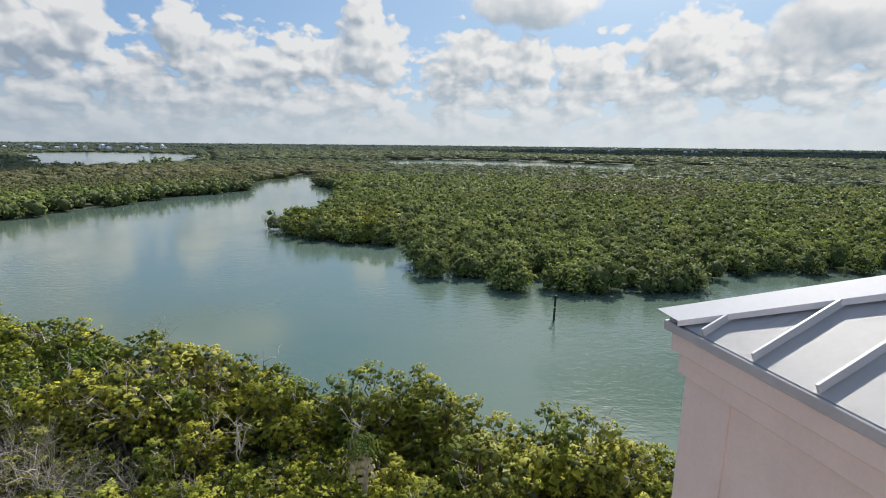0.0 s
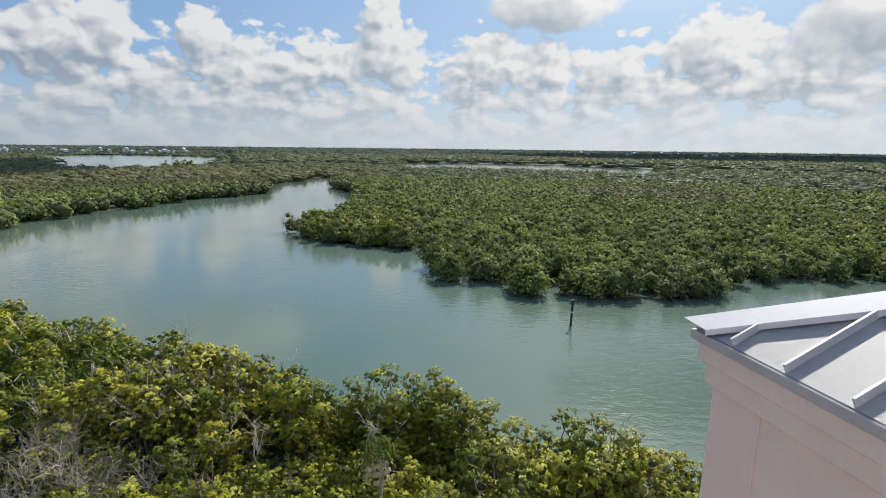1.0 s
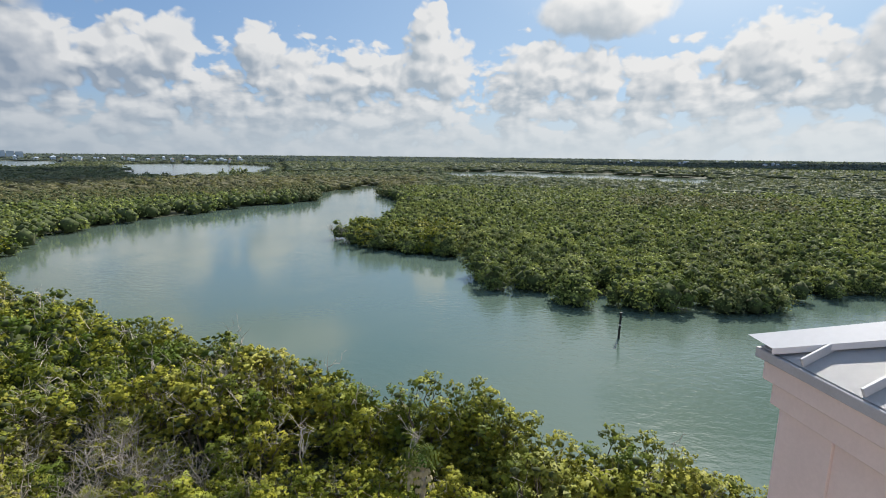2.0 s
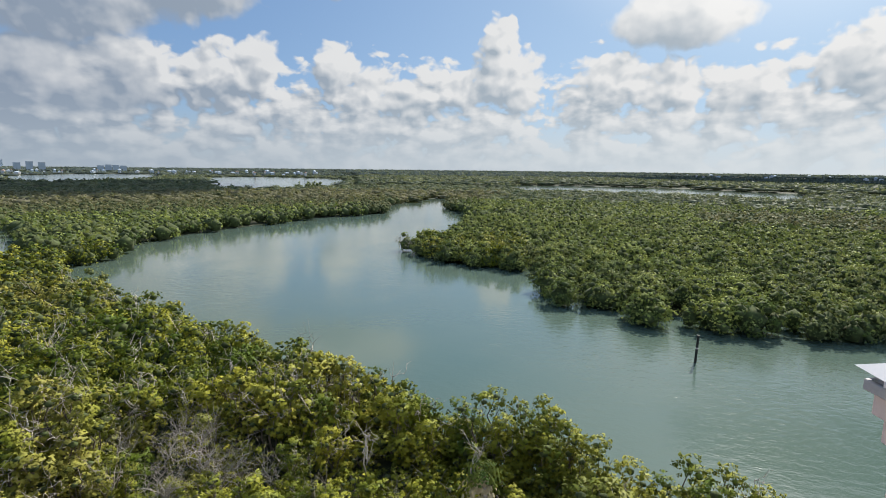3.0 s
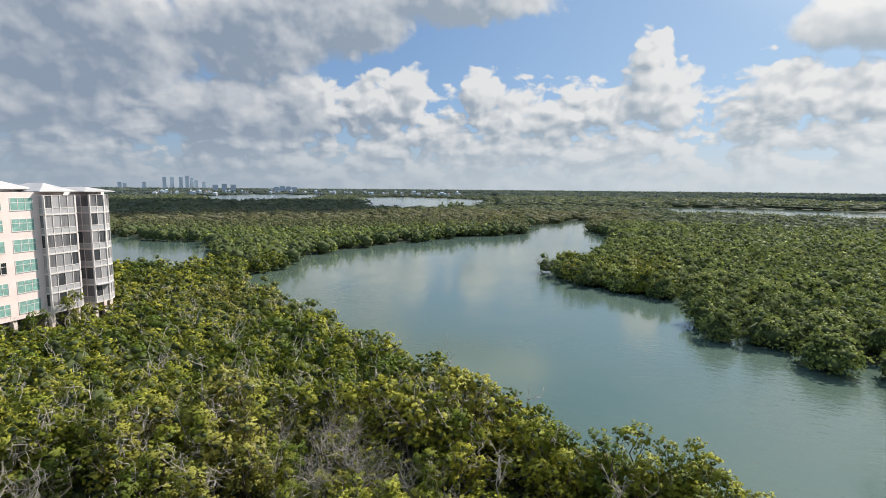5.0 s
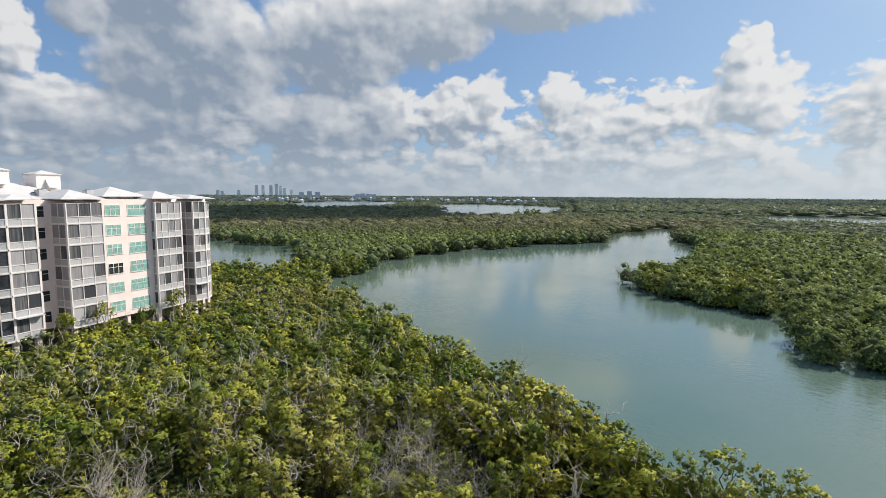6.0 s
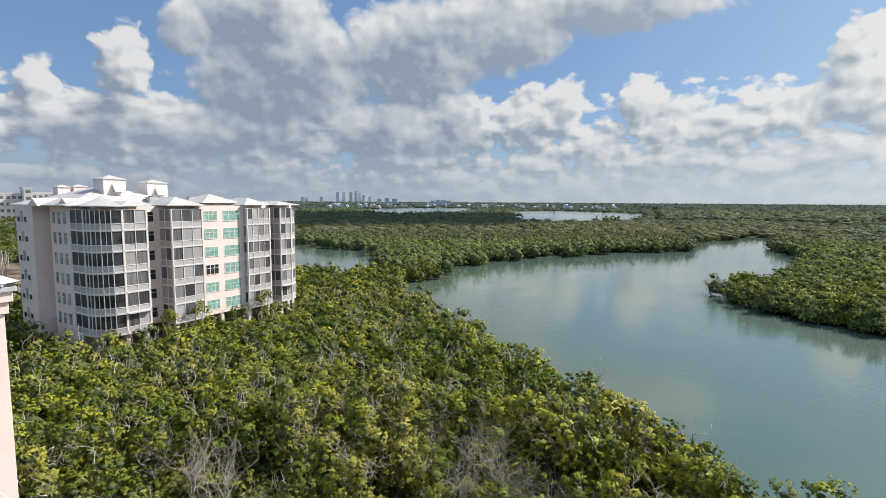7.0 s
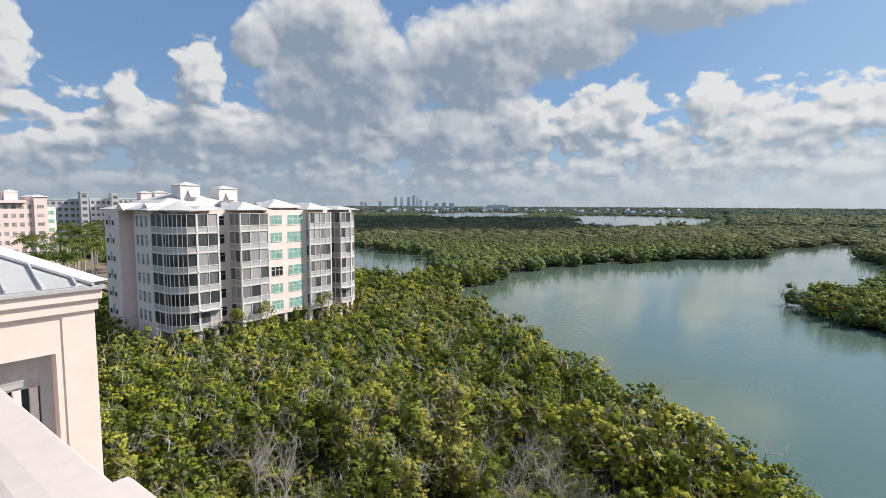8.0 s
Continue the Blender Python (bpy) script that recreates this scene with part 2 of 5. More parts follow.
def water_build(n, bsdf, out):
    p = position(n)
    deep = n.noise(n.vec("MULTIPLY", p, (1, 0.6, 0)), 0.012, 3.0, 0.55)
    silt = n.noise(p, 0.08, 3.0, 0.55)
    f = n.math("MULTIPLY_ADD", silt, 0.3, n.math("MULTIPLY_ADD", deep, 1.6, -0.45), clamp=True)
    x, y, _ = n.split(p)
    # milky turquoise mid-channel, clearer browner shallows; paling with y also stands in for reflected sky
    milk_sheen = n.mix(n.span(n.math("MULTIPLY_ADD", silt, 30.0, y), 52.0, 105.0), (0.056, 0.106, 0.096, 1), (0.086, 0.141, 0.134, 1))
    n.link(n.mix(f, milk_sheen, (0.092, 0.118, 0.078, 1)), bsdf.inputs["Base Color"])
    # the breeze ruffles the open reach off the building and comes in streaks elsewhere
    gust = n.span(n.noise(n.vec("MULTIPLY", p, (1, 0.7, 0)), 0.035, 2.0, 0.6), 0.40, 0.66)
    off = n.math("SQRT", n.math("ADD", n.math("POWER", n.math("SUBTRACT", x, 34.0), 2.0), n.math("POWER", n.math("SUBTRACT", y, 44.0), 2.0)))
    reach = n.span(off, 20.0, 62.0, 1.0, 0.0)
    gust = n.math("MULTIPLY_ADD", gust, 0.55, n.math("MULTIPLY", reach, n.span(silt, 0.3, 0.62, 0.35, 1.0)), clamp=True)
    bsdf.inputs["Roughness"].default_value = 0.09
    bsdf.inputs["IOR"].default_value = 1.65
    along = n.vec("MULTIPLY", p, (0.75, 1.15, 0))
    ripple = n.noise(along, 0.9, 3.0, 0.55)
    fine = n.noise(along, 3.0, 2.0, 0.6)
    h = n.math("MULTIPLY_ADD", fine, 0.3, ripple)
    node = n.add("ShaderNodeBump")
    node.inputs["Distance"].default_value = 0.15
    lee = n.math("MULTIPLY", n.span(y, 34.0, 70.0, 0.28, 1.0), n.span(y, 260.0, 110.0, 0.3, 1.0))
    n.link(n.math("MULTIPLY_ADD", n.math("MULTIPLY", gust, lee), 0.6, 0.035), node.inputs["Strength"])
    n.link(h, node.inputs["Height"])
    n.link(node.outputs[0], bsdf.inputs["Normal"])


def mud_build(n, bsdf, out):
    p = position(n)
    f = n.noise(p, 0.6, 5.0, 0.65)
    wood = n.noise(p, 0.02, 6.0, 0.65)
    col = n.mix(f, (0.018, 0.02, 0.01, 1), (0.05, 0.055, 0.022, 1))
    n.link(n.mix(n.span(wood, 0.4, 0.65), col, (0.035, 0.05, 0.018, 1)), bsdf.inputs["Base Color"])
    bsdf.inputs["Roughness"].default_value = 0.9
    bump(n, bsdf, f, 0.6, 0.3)


GREENS = ((0.095, 0.130, 0.015, 1), (0.352, 0.352, 0.042, 1), (0.270, 0.232, 0.092, 1))
M_LEAF = leaves("mangrove_leaves", *GREENS, 0.0, 0.10, 0.3)
M_LEAF_BANK = leaves("bank_mangrove_leaves", *GREENS, 0.0, 0.08, 0.4, 0.13, True)
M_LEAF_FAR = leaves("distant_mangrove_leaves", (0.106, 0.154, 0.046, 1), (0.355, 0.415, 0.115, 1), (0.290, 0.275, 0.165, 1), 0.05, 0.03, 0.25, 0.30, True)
M_LEAF_GREY = leaves("thin_grey_mangrove_leaves", (0.120, 0.122, 0.070, 1), (0.235, 0.225, 0.125, 1), (0.200, 0.182, 0.130, 1), 0.2, 0.03, 0.3, 0.34, True)
# dark green for the crown hearts: shade inside the crowns put into the colour
M_CROWN_SHADE = plain("painted_crown_shade", (0.085, 0.110, 0.034), 0.95, 0.4, 1.2)
# aerial haze is put into these two leaf colours, duller and bluer far off
M_LEAF_HAZE = leaves("haze_tinted_forest_leaves", (0.085, 0.110, 0.076, 1), (0.180, 0.208, 0.132, 1), (0.190, 0.190, 0.150, 1), 0.12, 0.02, 0.25, 0.34, True)
M_LEAF_BLUE = leaves("haze_tinted_horizon_leaves", (0.095, 0.125, 0.130, 1), (0.150, 0.185, 0.180, 1), (0.150, 0.165, 0.165, 1), 0.1, 0.0, 0.25, 0.34, True)
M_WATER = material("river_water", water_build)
M_MUD = material("swamp_mud", mud_build)
M_BARK = plain("mangrove_bark", (0.16, 0.13, 0.10), 0.85, 0.35, 2.0, 0.01)
M_DEADWOOD = plain("bleached_deadwood", (0.54, 0.485, 0.42), 0.8, 0.3, 3.0, 0.01)
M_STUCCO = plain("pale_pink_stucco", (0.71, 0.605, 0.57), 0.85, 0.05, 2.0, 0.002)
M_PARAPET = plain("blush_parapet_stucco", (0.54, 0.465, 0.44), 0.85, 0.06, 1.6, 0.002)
M_WHITE = plain("white_painted_trim", (0.74, 0.675, 0.65), 0.55, 0.06, 2.0)
M_ROOF = plain("white_metal_roofing", (0.65, 0.65, 0.67), 0.5, 0.05, 1.2)
M_ROOF_DULL = plain("weathered_white_roofing", (0.52, 0.50, 0.495), 0.6, 0.1, 0.8)
M_GREY = plain("grey_painted_metal", (0.42, 0.42, 0.44), 0.5, 0.08, 4.0)


# ---- plan: the waters ----
RIVER = [
    (200, -60), (30, -20), (20, 5), (15.5, 24), (14.2, 28), (9.5, 31), (5, 30), (1, 34), (-1.5, 37), (-6, 34.5), (-11.5, 37.5),
    (-16, 41.5), (-22, 42.5), (-29, 44.5), (-40, 50.5), (-53, 59), (-68, 63), (-96, 76), (-105, 84), (-107, 92), (-107, 99), (-109.5, 107), (-115, 111),
    (-122, 119), (-121, 135), (-118, 154), (-114.5, 178), (-110, 203), (-102, 218), (-90.5, 237), (-93, 250), (-105, 278), (-107, 300), (-101, 327), (-106, 366), (-93, 368),
    (-89, 350), (-80, 318), (-71, 276), (-58, 257), (-50, 237), (-42, 198), (-40, 157), (-46, 134.5), (-37, 123), (-21, 116), (-11, 111), (-4.4, 109),
    (-6, 98), (-5.2, 86), (-0.5, 82.5), (6, 83.5), (8.6, 80), (14, 78.4), (20, 78), (31, 76.6), (41.5, 78), (46, 79.6), (51, 88), (63, 90), (100, 95), (200, 102),
]
CREEK = [(-138, 95), (-146, 101), (-153, 106), (-168, 116), (-187, 125), (-205, 121), (-240, 121), (-340, 130), (-340, 40), (-240, 48), (-170, 60), (-140, 70), (-126, 77), (-121, 86)]
LAKE = [(-740, 900), (-706, 1020), (-561, 995), (-437, 900), (-313, 650), (-283, 545), (-268, 480), (-282, 455), (-318, 432), (-352, 446), (-520, 660)]
BAY = [(-1060, 720), (-1090, 800), (-1190, 985), (-1180, 1060), (-1020, 1040), (-885, 920), (-690, 690), (-662, 570), (-655, 525), (-705, 520), (-850, 600)]
STRIP = [(-78, 724), (-13, 739), (62, 735), (129, 708), (178, 647), (209, 606), (225, 556), (160, 455), (135, 484), (92, 510), (45, 534), (-9, 544), (-58, 534)]
WATERS = [np.array(p, float) for p in (RIVER, CREEK, LAKE, BAY, STRIP)]


def shore(px, py):
    """Metres to the nearest shoreline, positive on land, negative on water."""
    best = np.full(px.shape, 1e9)
    wet = np.zeros(px.shape, bool)
    for poly in WATERS:
        inside = np.zeros(px.shape, bool)
        near = np.full(px.shape, 1e9)
        for (x0, y0), (x1, y1) in zip(poly, np.roll(poly, -1, 0)):
            dx, dy = x1 - x0, y1 - y0
            t = np.clip(((px - x0) * dx + (py - y0) * dy) / (dx * dx + dy * dy), 0, 1)
            near = np.minimum(near, np.hypot(px - x0 - t * dx, py - y0 - t * dy))
            cross = (y0 > py) != (y1 > py)
            inside ^= cross & (px < x0 + (py - y0) * dx / (dy if dy else 1e-9))
        signed = np.where(inside, -near, near)
        best = np.minimum(best, signed)
        wet |= inside
    return best


def waves(x, y, s, seed):
    """A cheap smooth field between about -1 and 1 with features about s metres wide."""
    r = np.random.default_rng(seed)
    out = np.zeros_like(x)
    for _ in range(6):
        a, k, ph = r.uniform(0, math.tau), math.tau / s * r.uniform(0.6, 1.6), r.uniform(0, math.tau)
        out += np.sin((x * math.cos(a) + y * math.sin(a)) * k + ph)
    return out / 3.0


def fill(mesh, verts, faces, smooth=False):
    """Fast fill of a mesh from arrays; faces all have the same number of corners."""
    verts, faces = np.asarray(verts, np.float32), np.asarray(faces, np.int32)
    k = faces.shape[1]
    mesh.vertices.add(len(verts))
    mesh.vertices.foreach_set("co", verts.ravel())
    mesh.loops.add(faces.size)
    mesh.loops.foreach_set("vertex_index", faces.ravel())
    mesh.polygons.add(len(faces))
    mesh.polygons.foreach_set("loop_start", np.arange(0, faces.size, k, dtype=np.int32))
    mesh.polygons.foreach_set("loop_total", np.full(len(faces), k, np.int32))
    mesh.polygons.foreach_set("use_smooth", np.full(len(faces), smooth, bool))
    mesh.update(calc_edges=True)
    return mesh


def mesh_of(name, verts, faces, mat, smooth=False, normals=None):
    """A mesh of one material; leaf sprays take the soft normals of their crown."""
    mesh = fill(bpy.data.meshes.new(name), verts, faces, smooth or normals is not None)
    mesh.materials.append(mat)
    if normals is not None:
        mesh.normals_split_custom_set_from_vertices(normals.tolist())
    return mesh


def thing(name, label, category, group="", kind=""):
    return tagged(new(name), label, category, group, kind)


def part(name, bm, mat, parent, label=""):
    """Links a bmesh as one mesh object under a thing or a part."""
    mesh = bpy.data.meshes.new(name)
    bm.to_mesh(mesh)
    bm.free()
    mesh.materials.append(mat)
    ob = new(name, mesh)
    ob.parent = parent
    if label:
        tagged(ob, label)
    return ob


def part_mesh(name, mesh, parent, label=""):
    ob = new(name, mesh)
    ob.parent = parent
    if label:
        tagged(ob, label)
    return ob


# ---- ground and water ----
def make_ground():
    radii = np.concatenate([np.arange(0, 140, 2.2), 140 * 1.035 ** np.arange(0, 104)])
    radii = radii[radii < 4900]
    radii = np.append(radii, 4900)
    n = 170
    ang = np.linspace(0, math.tau, n, endpoint=False)
    r, a = np.meshgrid(radii, ang, indexing="ij")
    x, y = -r * np.sin(a), r * np.cos(a)
    s = shore(x, y)
    z = np.where(r < 66, np.clip((s - 0.6) * 0.35, -1.6, 0.42), np.clip((s - 7.0) * 0.2, -1.6, 0.40)) + 0.06 * waves(x, y, 5, 3)
    verts = np.stack([x.ravel(), y.ravel(), z.ravel()], 1)
    i, j = np.meshgrid(np.arange(len(radii) - 1), np.arange(n), indexing="ij")
    k = (j + 1) % n
    faces = np.stack([i * n + j, (i + 1) * n + j, (i + 1) * n + k, i * n + k], -1).reshape(-1, 4)
    ob = new("ground", mesh_of("ground", verts, faces[:, ::-1], M_MUD, True))
    tagged(ob, "dark wet mud under the mangroves", "ground", kind="structure")
    bm = bmesh.new()
    bmesh.ops.create_circle(bm, cap_ends=True, radius=4900, segments=96)
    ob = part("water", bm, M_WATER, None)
    tagged(ob, "calm grey-green tidal river with faint ripples", "water", kind="structure")


make_ground()


# ---- foliage ----
def leaf_quads(centres, normals, size, r, slim=0.55):
    """One pointed leaf spray (a rhomb) at every centre."""
    n = len(centres)
    t = r.normal(size=(n, 3))
    t -= normals * (t * normals).sum(1, keepdims=True)
    t /= np.linalg.norm(t, axis=1, keepdims=True) + 1e-9
    b = np.cross(normals, t)
    s = (size * r.uniform(0.65, 1.3, n))[:, None]
    lift = normals * s * 0.25
    v = np.stack([centres + t * s, centres + b * s * slim + lift, centres - t * s, centres - b * s * slim + lift], 1)
    return v.reshape(-1, 3), np.arange(4 * n).reshape(n, 4)


def leaf_tris(centres, normals, size, r):
    """One three-cornered leaf spray at every centre, for the stands farther off."""
    n = len(centres)
    t = r.normal(size=(n, 3))
    t -= normals * (t * normals).sum(1, keepdims=True)
    t /= np.linalg.norm(t, axis=1, keepdims=True) + 1e-9
    b = np.cross(normals, t)
    s = (size * r.uniform(0.65, 1.3, n))[:, None]
    v = np.stack([centres + t * s * 1.15, centres - t * s * 0.6 + b * s * 0.85, centres - t * s * 0.6 - b * s * 0.85], 1)
    return v.reshape(-1, 3), np.arange(3 * n).reshape(n, 3)


def unit(v):
    return v / (np.linalg.norm(v, axis=-1, keepdims=True) + 1e-9)


def crown_points(r, lobes, n):
    """Points and outward directions over a heap of ellipsoid lobes (x, y, z, rx, rz), thick on the upper side."""
    lobes = np.asarray(lobes, float)
    w = lobes[:, 3] ** 2
    tufts = max(8, n // 13)
    pick = r.choice(len(lobes), tufts, p=w / w.sum())
    d = unit(r.normal(size=(tufts, 3)) + np.array([0, 0, 0.4]))
    l = lobes[pick]
    rad = r.uniform(0.6, 1.08, tufts)
    heart = l[:, :3] + d * np.stack([l[:, 3], l[:, 3], l[:, 4]], 1) * rad[:, None]
    # leaves fan out round the tip of every twig
    k = r.integers(0, tufts, n)
    fan = unit(d[k] * 0.5 + r.normal(size=(n, 3)) * 0.6 + np.array([0, 0, 0.45]))
    c = heart[k] + fan * np.array([1, 1, 0.7]) * (0.25 * r.uniform(0.3, 1.2, n))[:, None]
    nrm = unit(fan * 0.7 + r.normal(size=(n, 3)) * 0.4 + np.array([0, 0, 0.5]))
    return c, nrm, unit(d[k] * 1.0 + fan * 0.3 + nrm * 0.15)


def tube(points, radii, sides=5):
    """A tapered limb through the points: vertices and quads."""
    points = np.asarray(points, float)
    ring = []
    for i, (p, rad) in enumerate(zip(points, radii)):
        d = unit(points[min(i + 1, len(points) - 1)] - points[max(i - 1, 0)])
        e = unit(np.cross(d, (0.31, 0.95, 0.11)))
        f = np.cross(d, e)
        a = np.linspace(0, math.tau, sides, endpoint=False)[:, None]
        ring.append(p + rad * (np.cos(a) * e + np.sin(a) * f))
    faces = [(i * sides + j, i * sides + (j + 1) % sides, (i + 1) * sides + (j + 1) % sides, (i + 1) * sides + j)
             for i in range(len(points) - 1) for j in range(sides)]
    return np.concatenate(ring), np.array(faces)


def joined(pieces):
    verts, faces, at = [], [], 0
    for v, f in pieces:
        verts.append(v)
        faces.append(np.asarray(f) + at)
        at += len(v)
    return np.concatenate(verts), np.concatenate(faces)


def limb(r, start, end, r0, r1, bend=0.12, steps=4, sides=5):
    t = np.linspace(0, 1, steps)[:, None]
    pts = np.asarray(start) * (1 - t) + np.asarray(end) * t
    length = np.linalg.norm(np.asarray(end) - np.asarray(start))
    pts[1:-1] += r.normal(size=(steps - 2, 3)) * bend * length * 0.5
    return tube(pts, np.linspace(r0, r1, steps), sides)


def mangrove_meshes(r, height, spread, count, size):
    """Meshes of one mangrove: several leaning stems on prop roots, and a heaped open crown."""
    lobes, wood = [], []
    stems = r.integers(3, 5)
    for k in range(stems):
        a = math.tau * k / stems + r.uniform(-0.5, 0.5)
        foot = np.array([math.cos(a) * 0.35, math.sin(a) * 0.35, 0.0])
        reach = spread * r.uniform(0.25, 0.62)
        top = np.array([math.cos(a) * reach, math.sin(a) * reach, height * r.uniform(0.66, 0.9)])
        wood.append(limb(r, foot, top, 0.09, 0.03, 0.1, 5))
        for q in range(2):
            side = top + np.array([r.normal() * 0.8, r.normal() * 0.8, r.uniform(-0.3, 0.7)])
            wood.append(limb(r, foot * 0.3 + top * 0.7, side, 0.035, 0.012, 0.15, 3, 4))
        rad = spread * r.uniform(0.24, 0.36)
        lobes.append((*top, rad, rad * r.uniform(0.55, 0.8)))
        for q in range(2):
            low = foot + (top - foot) * r.uniform(0.45, 0.75) + np.array([r.normal(), r.normal(), 0]) * spread * 0.28
            rad = spread * r.uniform(0.15, 0.28)
            lobes.append((*low, rad, rad * 0.7))
        wood.append(limb(r, foot + np.array([0, 0, 0.8]), foot * 3.2 + np.array([0, 0, -0.3]), 0.04, 0.03, 0.2, 4, 4))
    rad = spread * r.uniform(0.26, 0.38)
    lobes.append((r.normal() * 0.2, r.normal() * 0.2, height - rad * 0.55, rad, rad * 0.6))
    for k in range(6):
        a, rad = math.tau * k / 6 + r.uniform(-0.4, 0.4), spread * r.uniform(0.2, 0.3)
        lobes.append((math.cos(a) * spread * 0.42, math.sin(a) * spread * 0.42, height * r.uniform(0.18, 0.5), rad, rad))
    c, nrm, soft = crown_points(r, lobes, count)
    v, f = leaf_tris(c, nrm, size, r)
    soft = np.repeat(soft, 3, axis=0)
    # solid hearts inside the lobes, coloured dark in place of inner crown shade
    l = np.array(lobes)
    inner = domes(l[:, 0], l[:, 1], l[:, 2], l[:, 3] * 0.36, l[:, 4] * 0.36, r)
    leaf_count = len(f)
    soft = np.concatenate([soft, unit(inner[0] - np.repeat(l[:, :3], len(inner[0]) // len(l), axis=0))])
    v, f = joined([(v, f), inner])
    tv, tf = joined(wood)
    bare = []
    for k in range(6):
        a = r.uniform(0, math.tau)
        base = np.array([math.cos(a) * spread * 0.35, math.sin(a) * spread * 0.35, height * r.uniform(0.55, 0.88)])
        lean = r.uniform(0.2, 1.3)
        end = base + np.array([math.cos(a) * lean, math.sin(a) * lean, r.uniform(0.6, 1.7)])
        t = np.linspace(0, 1, 6)[:, None]
        spine = base * (1 - t) + end * t
        spine[1:-1] += r.normal(size=(4, 3)) * 0.17
        twigs = [tube(spine, np.linspace(0.042, 0.013, 6), 4)]
        for q in range(6):
            s = spine[1 + q % 5]
            twigs.append(limb(r, s, s + r.normal(size=3) * 0.5 + np.array([0, 0, 0.35]), 0.02, 0.009, 0.3, 3, 3))
        bare.append(mesh_of("bare_limb", *joined(twigs), M_DEADWOOD, True))
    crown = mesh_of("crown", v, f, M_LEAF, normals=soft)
    crown.materials.append(M_CROWN_SHADE)
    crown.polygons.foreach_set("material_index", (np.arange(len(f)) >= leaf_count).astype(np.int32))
    return mesh_of("trunk", tv, tf, M_BARK, True), crown, bare


def domes(x, y, z, rad, high, r, sides=6):
    """Low solid hearts of the crowns: uneven domes of a few sides."""
    n = len(x)
    a = np.linspace(0, math.tau, sides, endpoint=False)
    rings = []
    for k, h in ((0.6, -0.5), (0.92, 0.25)):
        rr = rad[:, None] * k * r.uniform(0.75, 1.1, (n, sides))
        rings.append(np.stack([x[:, None] + rr * np.cos(a + 0.4 * h), y[:, None] + rr * np.sin(a + 0.4 * h),
                               z[:, None] + high[:, None] * h * r.uniform(0.85, 1.1, (n, sides))], -1))
    rings.append(np.stack([x, y, z + high * 0.9], -1)[:, None])
    v = np.concatenate(rings, 1)
    f = []
    for j in range(sides):
        k = (j + 1) % sides
        f += [(j, k, sides + k), (j, sides + k, sides + j), (sides + j, sides + k, 2 * sides)]
    f = np.array(f)[None] + (np.arange(n) * (2 * sides + 1))[:, None, None]
    return v.reshape(-1, 3), f.reshape(-1, 3)


